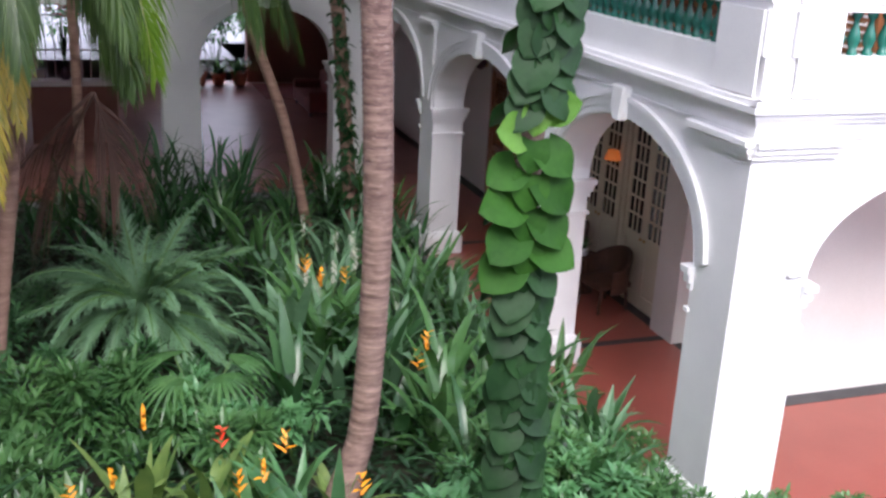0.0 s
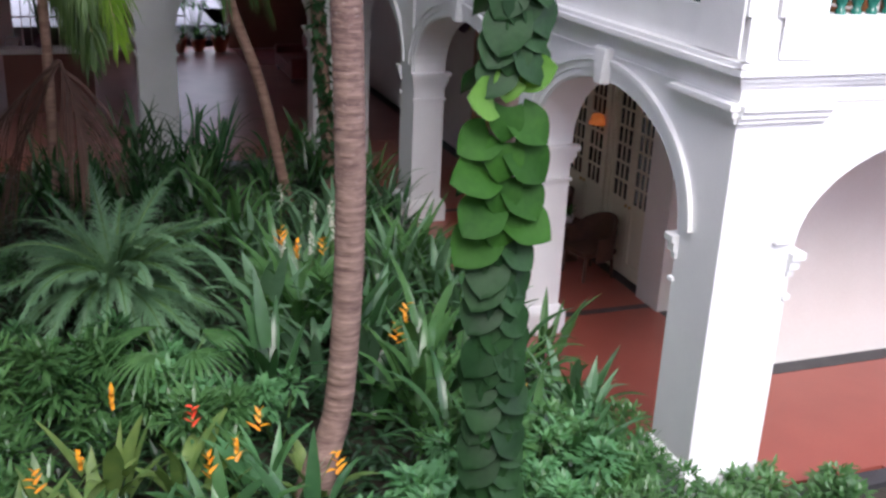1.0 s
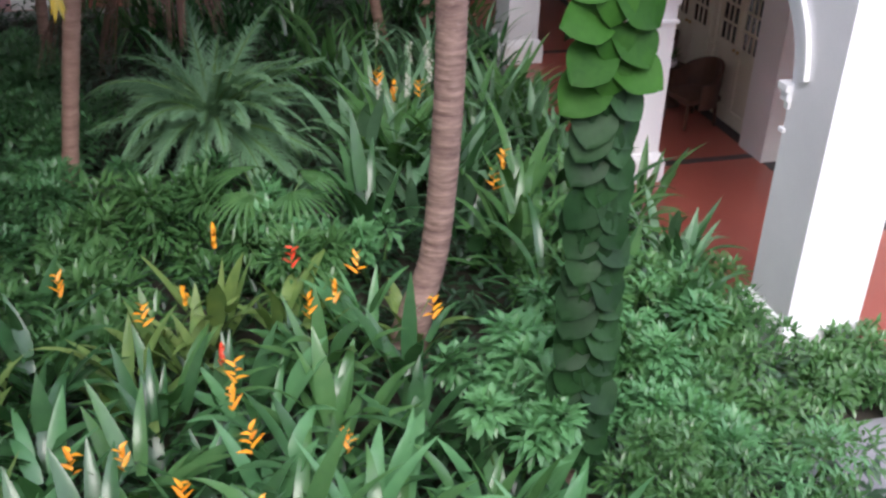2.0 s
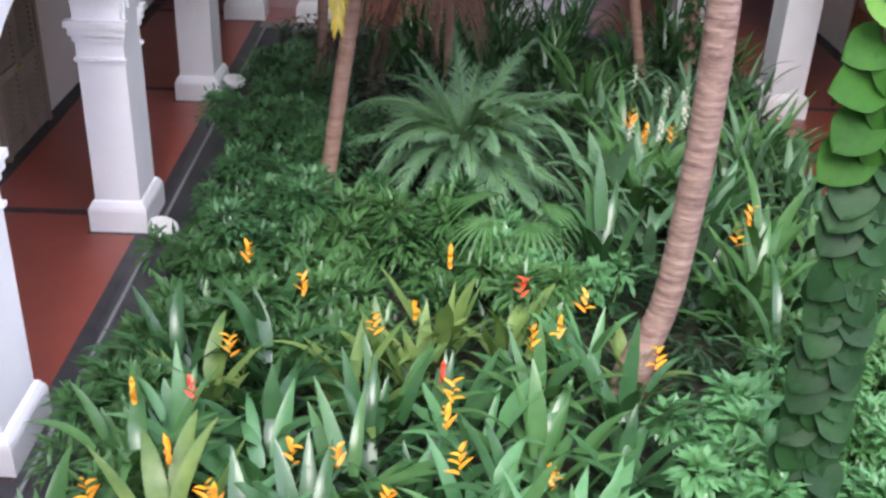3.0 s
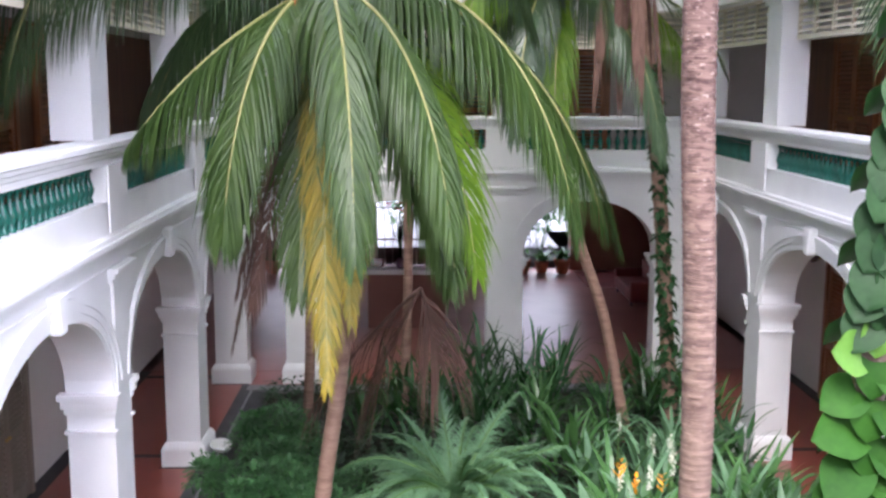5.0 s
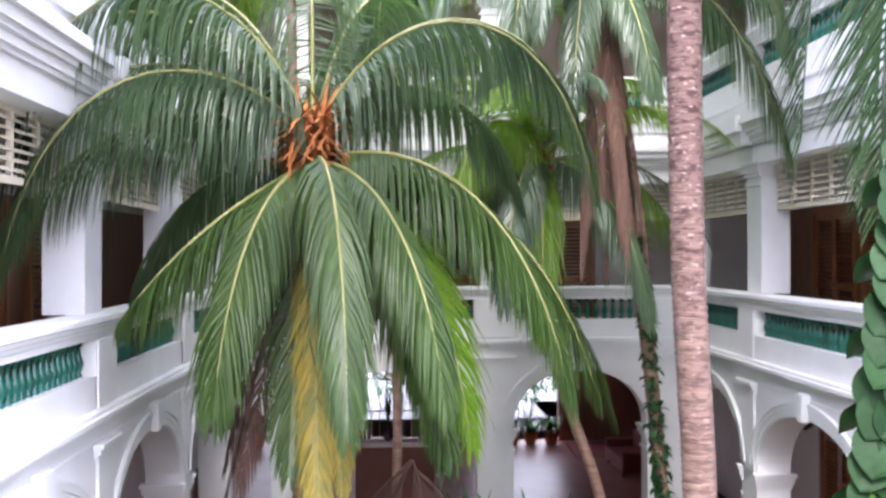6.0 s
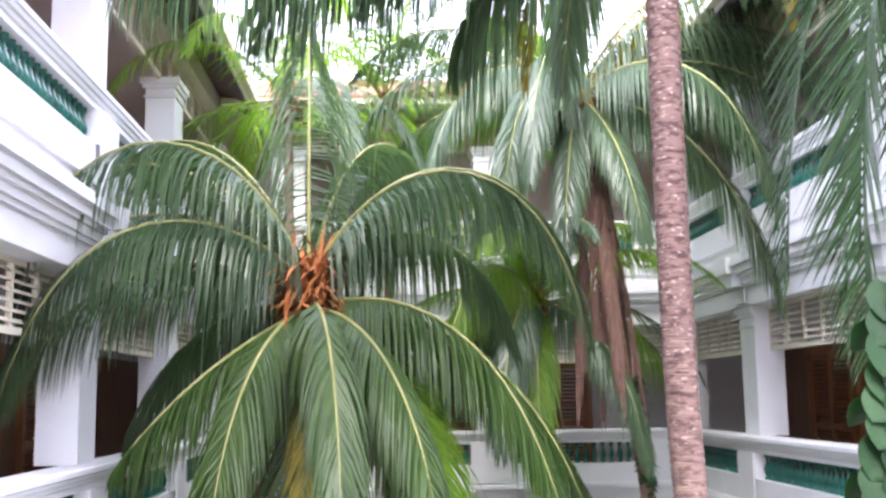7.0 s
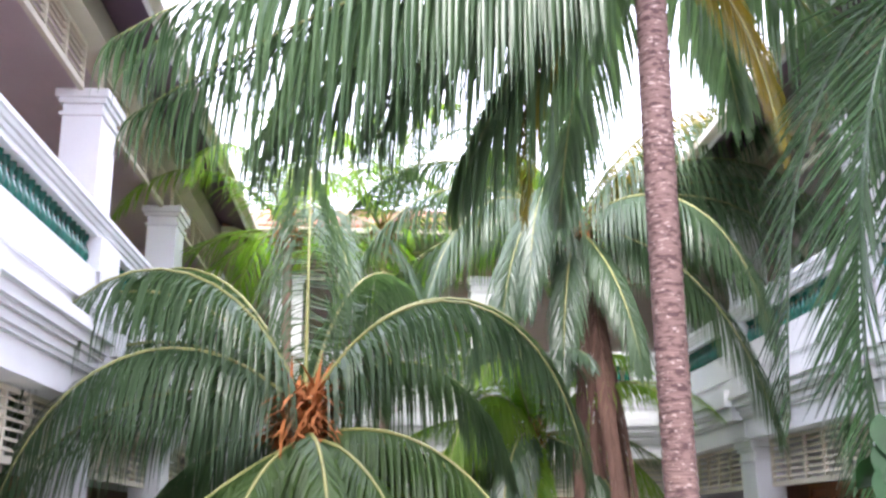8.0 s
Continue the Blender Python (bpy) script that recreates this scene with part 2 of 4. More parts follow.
    for (a0, a), (b, b1) in zip(piers, piers[1:]):
        # stepped archivolt
        bm = bmesh.new()
        for e0, e1, n1 in ((0.02, 0.10, 0.020), (0.10, 0.18, 0.034), (0.18, 0.235, 0.052)):
            pts = []
            c, h = (a + b) / 2, (b - a) / 2
            r = min(CROWN - SPRING, h * 0.95)
            for k in range(29):
                w = math.pi * (0.02 + 0.96 * k / 28)
                cu, cz = -math.cos(w), max(math.sin(w), 0) ** 0.92
                pts.append([(c + (h + e) * cu, SPRING + (r + e) * cz) for e in (e0, e1)])
            vs = [[[bm.verts.new(f(p[0], n, p[1])) for n in (0.002, n1)] for p in q] for q in pts]
            for q, s in zip(vs, vs[1:]):
                bm.faces.new((q[0][1], q[1][1], s[1][1], s[0][1]))
                bm.faces.new((q[0][0], q[0][1], s[0][1], s[0][0]))
                bm.faces.new((q[1][0], q[1][1], s[1][1], s[1][0]))
        part("archivolt", bm, PLASTER, wall, "white stepped arch moulding")
        if b - a > 1.2:
            c = (a + b) / 2
            bm = bmesh.new()
            vs = [bm.verts.new(f(*q)) for q in ((c - 0.08, 0.002, 3.475), (c + 0.08, 0.002, 3.475), (c + 0.08, 0.11, 3.48), (c - 0.08, 0.11, 3.48),
                                                (c - 0.14, 0.002, 3.84), (c + 0.14, 0.002, 3.84), (c + 0.14, 0.11, 3.84), (c - 0.14, 0.11, 3.84))]
            for q in ((0, 1, 2, 3), (4, 5, 6, 7), (0, 1, 5, 4), (1, 2, 6, 5), (2, 3, 7, 6), (3, 0, 4, 7)):
                bm.faces.new([vs[k] for k in q])
            bmesh.ops.bevel(bm, geom=list(bm.edges), offset=0.015, segments=2, affect='EDGES')
            part("keystone", bm, PLASTER, wall, "white carved keystone")
    # string courses
    u0, u1 = piers[0][0], piers[-1][1]
    if wing == "far":
        u0, u1 = XL, XR
    if wing in ("left", "right"):
        u1 = YF - 0.002
    ext = {"right": lambda e: (u0 - e, u1), "front": lambda e: (XR - e, u1)}.get(wing, lambda e: (u0, u1))
    bm = bmesh.new()
    for z0, z1, e in ((3.90, 3.945, 0.04), (3.945, 4.00, 0.075), (4.00, 4.055, 0.12), (4.055, 4.10, 0.09)):
        lo, hi = ext(e if wing == "right" else e - 0.003)
        box(bm, lo, hi, 0.003, e if wing != "front" else e - 0.003, z0, z1, f=f)
    part("cornice", bm, PLASTER, wall, "white moulded string course")
    part("string", boxes((u0 if wing != "front" else XR + 0.22, u1, 0.003, 0.018, 3.755, 3.775), f=f), PLASTER, wall)
    return wall


def baluster_mesh(h):
    bm = bmesh.new()
    prof = ((0.045, 0), (0.045, 0.10), (0.030, 0.13), (0.052, 0.30), (0.060, 0.38), (0.045, 0.52), (0.024, 0.70), (0.022, 0.80), (0.040, 0.86), (0.045, 0.90), (0.045, 1.0))
    rings = [[bm.verts.new((r * math.cos(k * math.pi / 4), r * math.sin(k * math.pi / 4), z * h)) for k in range(8)] for r, z in prof]
    for r, s in zip(rings, rings[1:]):
        for k in range(8):
            bm.faces.new((r[k], r[(k + 1) % 8], s[(k + 1) % 8], s[k])).smooth = True
    me = bpy.data.meshes.new("baluster")
    bm.to_mesh(me)
    bm.free()
    me.materials.append(GREEN_GLAZE)
    return me


BALUSTER = baluster_mesh(0.37)


def balustrade(wing, base, lo, hi):
    """Parapet band, pedestals over the piers, glazed balusters and a moulded rail, from base up."""
    f, piers = WINGS[wing], [p for p in PIERS[wing] if p[1] > lo and p[0] < hi]
    th = 0.24
    ob = empty("balustrade", "white plastered balustrade with green glazed balusters", "balustrade", "balustrades of the galleries", at=f((lo + hi) / 2, -0.1, base))
    ob.matrix_world.translation = ob.location
    inv = Matrix.Translation(-ob.location)

    def under(o):
        o.matrix_parent_inverse = inv
        return o
    zb, zt, zr = base + 0.35, base + 0.72, base + 0.96
    under(part("parapet", boxes((lo, hi, -th, 0.0, base + 0.003, zb), f=f), PLASTER, ob))
    half = [(0.0, zt), (0.0, zt + 0.06), (0.022, zt + 0.07), (0.03, zt + 0.11), (0.055, zt + 0.12), (0.065, zr - 0.08), (0.085, zr - 0.065), (0.085, zr - 0.015), (0.07, zr)]
    bm = moulding(half + [(-th - n, z) for n, z in reversed(half)], lo, hi, f)
    under(part("rail", bm, PLASTER, ob, "white moulded coping rail"))
    edges = [lo]
    for a, b in piers:
        pa, pb = max(a - 0.05, lo), min(b + 0.05, hi)
        if wing == "front" and a == PIERS["front"][0][0]:
            pa, pb = lo, 5.88
        if wing == "right" and a == PIERS["right"][0][0]:
            pa = a
        if pb - pa > 0.1:
            under(part("pedestal", boxes((pa, pb, -th + 0.01, 0.035, zb, zt), (pa + 0.04, pb - 0.04, 0.035, 0.055, base + 0.02, zt), f=f), PLASTER, ob))
            edges += [pa, pb]
    edges.append(hi)
    for a, b in zip(edges[::2], edges[1::2]):
        n = int((b - a) / 0.155)
        for k in range(n):
            u = a + (k + 0.5) * (b - a) / n
            under(shared("baluster", BALUSTER, ob, Matrix.Translation(f(u, -th / 2, zb))))
    return ob


def upper_column(wing, a, b, z0, z1, group):
    f = WINGS[wing]
    c, h = (a + b) / 2 + 0.08, 0.31
    base = f(c, -0.33, z0)
    ob = empty("column", "white plastered square gallery column standing on the balustrade", "column", group, at=base)
    bm = boxes((c - h, c + h, -0.55, -0.12, z0 + 0.002, z1), f=f)
    sh = part("shaft", bm, PLASTER, ob)
    bm = bmesh.new()
    for k, (e, y0, y1) in enumerate(((0.03, z1 - 0.30, z1 - 0.26), (0.04, z1 - 0.16, z1 - 0.10), (0.075, z1 - 0.10, z1 - 0.002))):
        box(bm, c - h - e, c + h + e, -0.55 - e, -0.12 + e, y0, y1, f=f)
    cp = part("capital", bm, PLASTER, ob, "white moulded capital")
    for o in (sh, cp):
        o.matrix_parent_inverse = Matrix.Translation(-Vector(base))


SLATS = {}


def louvre(wing, a, b, z0, z1):
    """A cream timber louvre panel between two columns."""
    f = WINGS[wing]
    base = Vector(f((a + b) / 2, -0.3, z0))
    ob = empty("louvre_panel", "cream timber louvre panel between gallery columns", "louvre", "louvre panels", at=base)
    inv = Matrix.Translation(-base)
    bm = boxes((a, b, -0.36, -0.30, z0, z0 + 0.07), (a, b, -0.36, -0.30, z1 - 0.05, z1), f=f)
    n = max(2, round((b - a) / 0.62))
    for k in range(n + 1):
        u = a + (b - a) * k / n
        box(bm, max(a, u - 0.03), min(b, u + 0.03), -0.355, -0.305, z0 + 0.07, z1 - 0.05, f=f)
    part("frame", bm, CREAM, ob).matrix_parent_inverse = inv
    m = int((z1 - z0 - 0.12) / 0.085)
    key = (wing, round(b - a, 3))
    for k in range(m):
        z = z0 + 0.09 + (z1 - z0 - 0.14) * (k + 0.4) / m
        if key not in SLATS:
            bm = bmesh.new()
            o, q = Vector(f(0, 0, 0)), (b - a) / 2 - 0.01
            vs = [bm.verts.new(Vector(f(u, n2, zz)) - o) for u in (-q, q) for n2, zz in ((0.028, -0.022), (0.034, -0.016), (-0.020, 0.028), (-0.026, 0.022))]
            for w in ((0, 1, 2, 3), (4, 5, 6, 7), (0, 1, 5, 4), (1, 2, 6, 5), (2, 3, 7, 6), (3, 0, 4, 7)):
                bm.faces.new([vs[i] for i in w])
            bmesh.ops.recalc_face_normals(bm, faces=bm.faces)
            me = bpy.data.meshes.new("slat")
            bm.to_mesh(me)
            bm.free()
            me.materials.append(CREAM)
            SLATS[key] = me
        shared("slat", SLATS[key], ob, Matrix.Translation(f((a + b) / 2, -0.33, z))).matrix_parent_inverse = inv


# ---- ground, galleries and walls ----
ground = part("ground", boxes((-60, 60, -40, 90, -0.4, -0.06)), SOIL)
tagged(ground, "dark damp garden soil under the plants", "ground", kind="structure")


def slab(name, rows, material, label, cat, z0, z1):
    bm = bmesh.new()
    for x0, x1, y0, y1 in rows:
        box(bm, x0, x1, y0, y1, z0, z1)
    return tagged(part(name, bm, material), label, cat, kind="structure")


GAL = [(-5.4, XL + 0.06, -6, 40), (XR - 0.06, 7.5, YC, 40), (XL + 0.06, XR - 0.06, 19.35, 36), (7.5, 16, YC - 0.05, 9.33)]
slab("floor", GAL, TILE, "terracotta tiled gallery floor", "floor", -0.2, 0.0)
# granite edging and the bands across the floor at every pier
rows = [(XL - DEPTH - 0.10, XL + 0.05, a - 0.12, a + 0.06) for a, b in PIERS["left"]]
rows += [(-5.4, XL - DEPTH - 0.10, a + 0.35, a + 0.47) for a, b in PIERS["left"]] + [(XR + DEPTH + 0.1, 7.5, a + 0.35, a + 0.47) for a, b in PIERS["right"][1:3]]
rows += [(XL - 0.06, XL + 0.06, b + 0.08, a - 0.13) for (a0, b), (a, b0) in zip(PIERS["left"], PIERS["left"][1:])]
rows += [(-5.4, -5.18, -6, 34), (7.28, 7.5, 9.6, 34), (7.5, 16, 9.1, 9.33)]
slab("floor_band", rows, DARKSTONE, "dark stone bands in the tiled floor", "floor band", 0.0, 0.006)
slab("edging", [(XL + 0.06, XL + 0.14, -6, 19.0), (XR - 0.06, 16, 6.85, YC - 0.05)], DARKSTONE, "dark granite edging of the gallery floor", "edging", -0.2, 0.002)
slab("kerb", [(XL + 0.14, XL + 0.175, -6, 19.0), (XL + 0.06, XR - 0.06, 19.0, 19.35), (XR - 0.16, XR - 0.06, 6.6, 19.0), (4.55, 16, 6.0, 6.12)], PAVING, "grey stone kerb round the planting bed", "kerb", -0.2, 0.004)
slab("drain", [(XL + 0.175, -2.66, -6, 19.0)], DARKSTONE, "dark wet stone drain along the bed", "drain", -0.2, -0.02)
slab("pavement_beyond", [(-8, 10, 31.8, 60)], PAVING, "pale paving of the garden beyond the hall", "pavement", -0.2, 0.0)
slab("pavement", [(4.55, 16, -2, 6.0)], PAVING, "grey stone paving", "pavement", -0.2, -0.01)

for wing in ("left", "right", "far", "front"):
    arcade_wall(wing)
bm = bmesh.new()
for z0, z1, e in ((3.60, 3.65, 0.045), (3.65, 3.71, 0.075), (3.71, 3.76, 0.11)):
    box(bm, XR - 0.02, 6.02 + e * 0.4, YC - e, YC - 0.002, z0, z1)
part("pilaster_cap", bm, PLASTER, bpy.data.objects["wall_front"], "white moulded pilaster cap")
RUN = {"left": (-1.75, YF - 0.09), "right": (YC, YF - 0.09), "far": (XL + 0.09, XR - 0.09), "front": (5.425, 15.0)}
for wing, (lo, hi) in RUN.items():
    f = WINGS[wing]
    storeys = ((4.1, 6.98), (8.0, 10.45))
    for base, head in storeys:
        balustrade(wing, base, lo, hi)
    piers = PIERS[wing] if wing != "far" else PIERS["far"][1:3]
    if wing == "front":
        piers = piers[1:]
    for i, (a, b) in enumerate(piers):
        for base, head in storeys:
            upper_column(wing, a, b, base + 0.96, head, "gallery columns")
    allp = PIERS[wing] if wing != "far" else [(XL - 0.3, XL), (-2.42, -1.82), (1.38, 2.06), (XR, XR + 0.3)]
    for (a0, a), (b, b1) in zip(allp, allp[1:]):
        if b - a > 1.2:
            louvre(wing, a + 0.03, b - 0.03, 6.30, 6.978)
            louvre(wing, a + 0.03, b - 0.03, 10.40, 10.95)
    # the beam and great cornice of the third storey
    hi2 = hi if wing != "front" else 15.0
    lo2 = lo if wing != "front" else 5.184
    bm = boxes((lo2, hi2, -0.62, 0.0, 6.98, 7.998), f=f)
    head = tagged(part("upper_wall_" + wing, bm, PLASTER), "white plastered beam and cornice of the third storey", "wall", kind="structure")
    bm = bmesh.new()
    for z0, z1, e in ((7.26, 7.31, 0.05), (7.31, 7.40, 0.09), (7.40, 7.45, 0.14), (7.45, 7.56, 0.19), (7.56, 7.63, 0.25), (7.63, 7.70, 0.22), (7.93, 7.998, 0.05)):
        d = 0.0 if wing != "front" else 0.003
        box(bm, lo2 - (e if wing in ("right", "front") else 0) + d, hi2, 0.002, e - d, z0, z1, f=f)
    part("cornice", bm, PLASTER, head, "white layered cornice")
    for a, b in allp if wing != "far" else allp[1:3]:
        bm = bmesh.new()
        for z0, z1, e in ((7.02, 7.25, 0.03), (7.26, 7.45, 0.21), (7.46, 7.70, 0.30), (7.71, 7.92, 0.05)):
            box(bm, a + 0.02, b - 0.02, 0.004, e, z0, z1, f=f)
        part("cornice_break", bm, PLASTER, head, "white projecting cornice block")
    # third storey wall plate, eaves, gutter and roof
    lo3, hi3 = {"far": (XL, XR), "left": (lo2, 26.0), "right": (lo2, 26.0)}.get(wing, (lo2, hi2))
    ov = 0.55 if wing == "left" else 0.75
    plate = tagged(part("wall_plate_" + wing, boxes((lo3, hi3, -0.5, -0.1, 10.96, 11.36), f=f), CREAM), "cream timber wall plate under the eaves", "beam", kind="structure")
    bm = bmesh.new()
    for u, n, z in ((lo3, -6.0, 13.5), (hi3, -6.0, 13.5), (hi3, ov, 11.12), (lo3, ov, 11.12)):
        for dz in (0.0, 0.10):
            bm.verts.new(f(u, n, z + dz))
    bm.verts.ensure_lookup_table()
    for q in ((0, 2, 4, 6), (1, 3, 5, 7), (0, 1, 3, 2), (2, 3, 5, 4), (4, 5, 7, 6), (6, 7, 1, 0)):
        bm.faces.new([bm.verts[k] for k in q])
    roof = tagged(part("roof_" + wing, bm, ROOFTILE), "clay tiled roof with deep eaves", "roof", kind="structure")
    part("soffit", moulding([(-0.098, 11.30), (ov - 0.05, 11.0), (ov - 0.05, 11.05), (-0.098, 11.35)], lo3, hi3, f), DARKWOOD, roof, "dark purple-brown painted eaves soffit")
    part("fascia", boxes((lo3, hi3, ov - 0.05, ov - 0.01, 10.98, 11.16), f=f), PLASTER, roof, "white fascia board")
    part("gutter", boxes((lo3, hi3, ov - 0.005, ov + 0.12, 11.03, 11.13), f=f), CREAM, roof, "cream rain gutter")

# gallery slabs and ceilings
UP = [(-5.4, XL - 0.25, -6, 36), (XR + 0.25, 7.5, YC + 0.25, 36), (XL - 0.25, XR + 0.25, 19.75, 31.8), (7.5, 16, YC + 0.25, 9.33)]
slab("floor_upper", UP, PAVING, "grey tiled floor of the second storey gallery", "floor", 4.0, 4.06)
slab("ceiling_ground", UP, PLASTER, "white ceiling under the second storey gallery", "ceiling", 3.86, 3.996)
slab("floor_top", UP, TILE, "tiled floor of the third storey gallery", "floor", 7.9, 7.96)
slab("ceiling_upper", UP, PLASTER, "white ceiling of the second storey gallery", "ceiling", 7.2, 7.896)
slab("hall_floor", [(-5.4, 7.5, 20.3, 31.5)], HALL, "polished terracotta floor of the far hall", "floor", 0.0, 0.006)
slab("ceiling_top", UP, PINKISH, "pinkish white ceiling of the third storey gallery", "ceiling", 10.97, 11.03)


def inner_wall(name, x0, x1, y0, y1):
    side = name != "wall_inner_front"
    w = part(name, boxes((x0, x1, y0, y1, -0.2, 3.86), (x0, x1, y0, y1, 6.5 if side else 4.06, 7.2), (x0, x1, y0, y1, 7.96, 10.97)), INNER)
    if side:
        p = part(name + "_panelling", boxes((x0, x1, y0, y1, 4.06, 6.498)), PANELLING)
        tagged(p, "brown timber panelled wall of the upper gallery", "wall", kind="structure")
    return tagged(w, "off-white painted inner gallery wall", "wall", kind="structure")


inner_wall("wall_inner_left", -5.6, -5.4, -6, 40)
inner_wall("wall_inner_right", 7.5, 7.7, 9.33, 40)
inner_wall("wall_inner_front", 7.7, 16, 9.33, 9.53)
# the far hall: a deep room with a bright opening to a further garden
hall = part("wall_far_hall", boxes((-5.4, -4.6, 31.5, 31.8, 0, 3.86), (-4.6, -3.8, 31.5, 31.8, 2.6, 3.86), (-3.8, -1.1, 31.5, 31.8, 0, 3.86), (-1.1, 0.6, 31.5, 31.8, 2.8, 3.86), (0.6, 2.4, 31.5, 31.8, 0, 3.86),
                                   (2.4, 4.8, 31.5, 31.8, 3.0, 3.86), (-5.4, 7.5, 31.5, 31.8, 4.06, 10.97)), INNER)
tagged(hall, "off-white wall of the far hall with bright openings", "wall", kind="structure")
tagged(part("wall_hall_end", boxes((4.8, 7.5, 31.5, 31.8, 0, 3.86)), BROWNWALL), "dull red-brown end wall of the far hall", "wall", kind="structure")
tagged(part("wall_counter", boxes((-1.05, 0.75, 23.9, 24.2, 0, 1.28), (-1.05, -0.75, 24.2, 26.2, 0, 1.278)), BROWNWALL), "low red-brown wall inside the far hall", "wall", kind="structure")
tagged(part("wall_counter_cap", boxes((-1.1, 0.8, 23.85, 24.25, 1.283, 1.40), bevel=0.01), PLASTER), "white coping of the low hall wall", "coping", kind="structure")
tagged(part("wall_hall_beam", boxes((-5.4, 7.5, 25.6, 25.95, 3.4, 3.858)), PLASTER), "white ceiling beam of the far hall", "beam", kind="structure")
far_up = part("wall_far_upper", boxes((-5.4, 7.5, 22.4, 22.6, 4.06, 7.2), (-5.4, 7.5, 22.4, 22.6, 7.96, 10.97)), INNER)
tagged(far_up, "off-white inner wall of the far upper galleries", "wall", kind="structure")
near = part("wall_near", boxes((-5.4, 16, -2.6, -2.4, -0.2, 7.2)), INNER)
tagged(near, "off-white wall behind the viewing gallery", "wall", kind="structure")
slab("floor_near", [(XL + 0.3, 16, -2.4, 0.55)], TILE, "tiled gallery floor of the near wing", "floor", 3.8, 4.06)


def double_door(at, turn, w=1.5, h=2.35, glazed=False, leaf_mat=None):
    """A pair of timber leaves in a frame; louvred or glazed with small panes."""
    leaf_mat = leaf_mat or TEAK
    label = "cream framed glazed double door with small panes" if glazed else "brown teak louvred double door, closed" if leaf_mat is TEAK else "taupe painted louvred double door, closed"
    ob = empty("door", label, "door", "gallery doors")
    fr = boxes((-w / 2 - 0.10, -w / 2, -0.10, 0.02, 0, h + 0.10), (w / 2, w / 2 + 0.10, -0.10, 0.02, 0, h + 0.10), (-w / 2, w / 2, -0.10, 0.02, h, h + 0.10))
    part("door_frame", fr, leaf_mat, ob)
    for s in (-1, 1):
        x0, x1 = (-w / 2 + 0.004, -0.004) if s < 0 else (0.004, w / 2 - 0.004)
        leaf = part("leaf", boxes((x0, x0 + 0.09, -0.07, -0.02, 0.02, h - 0.004), (x1 - 0.09, x1, -0.07, -0.02, 0.02, h - 0.004),
                                  (x0 + 0.09, x1 - 0.09, -0.07, -0.02, 0.02, 0.22), (x0 + 0.09, x1 - 0.09, -0.07, -0.02, 0.98, 1.10), (x0 + 0.09, x1 - 0.09, -0.07, -0.02, h - 0.12, h - 0.004)), leaf_mat, ob)
        if glazed:
            part("panel", boxes((x0 + 0.09, x1 - 0.09, -0.055, -0.035, 0.22, 0.98)), leaf_mat, leaf)
            part("pane", boxes((x0 + 0.09, x1 - 0.09, -0.05, -0.045, 1.10, h - 0.12)), GLASS, leaf, "dark reflecting glass")
            bm = bmesh.new()
            for k in range(1, 6):
                z = 1.10 + (h - 1.22) * k / 6
                box(bm, x0 + 0.09, x1 - 0.09, -0.066, -0.0505, z - 0.018, z + 0.018)
            for q in (1, 2):
                xm = x0 + 0.09 + (x1 - x0 - 0.18) * q / 3
                box(bm, xm - 0.016, xm + 0.016, -0.0665, -0.051, 1.10, h - 0.12)
            part("glazing_bars", bm, leaf_mat, leaf)
        else:
            for z0, z1 in ((0.24, 0.97), (1.12, h - 0.13)):
                n = int((z1 - z0) / 0.075)
                for k in range(n):
                    shared("slat", DOOR_SLAT if leaf_mat is TEAK else TAUPE_SLAT, leaf, pose((x0 + x1) / 2, -0.045, z0 + (k + 0.5) * (z1 - z0) / n, 35))
        kn = bmesh.new()
        bmesh.ops.create_uvsphere(kn, u_segments=8, v_segments=6, radius=0.025, matrix=Matrix.Translation((s * 0.05, -0.085, 1.04)))
        part("handle", kn, BRASS, leaf, "brass knob")
    ob.matrix_basis = pose(*at, 0, 0, turn)
    return ob


GLASS = mat("dark_window_glass", (0.01, 0.012, 0.012), (0.03, 0.03, 0.03), 1, 0.06, 0, 5, spec=0.8)
BRASS = mat("brass", (0.5, 0.33, 0.12), (0.62, 0.42, 0.18), 4, 0.3, metal=1.0)
LAMPSHADE = mat("orange_lit_shade", (0.9, 0.22, 0.05), (0.95, 0.28, 0.08), 4, 0.6, glow=0.10)
SOFA = mat("dark_red_upholstery", (0.13, 0.02, 0.02), (0.22, 0.04, 0.035), 3, 0.8, 0.2, 60)
RATTAN = mat("brown_rattan", (0.05, 0.022, 0.015), (0.11, 0.05, 0.03), 5, 0.6, 0.4, 60)
TAUPE = mat("taupe_shutter_paint", (0.24, 0.195, 0.155), (0.34, 0.285, 0.235), 1.6, 0.55, 0.06, 30, stretch=(4, 4, 0.6))
TERRACOTTA = mat("terracotta_pot", (0.40, 0.13, 0.07), (0.52, 0.2, 0.11), 4, 0.8, 0.1, 40)
bm = boxes((-0.27, 0.27, -0.035, 0.035, -0.006, 0.006))
DOOR_SLAT = bpy.data.meshes.new("slat")
bm.to_mesh(DOOR_SLAT)
bm.free()
DOOR_SLAT.materials.append(TEAK)
TAUPE_SLAT = DOOR_SLAT.copy()
TAUPE_SLAT.materials[0] = TAUPE
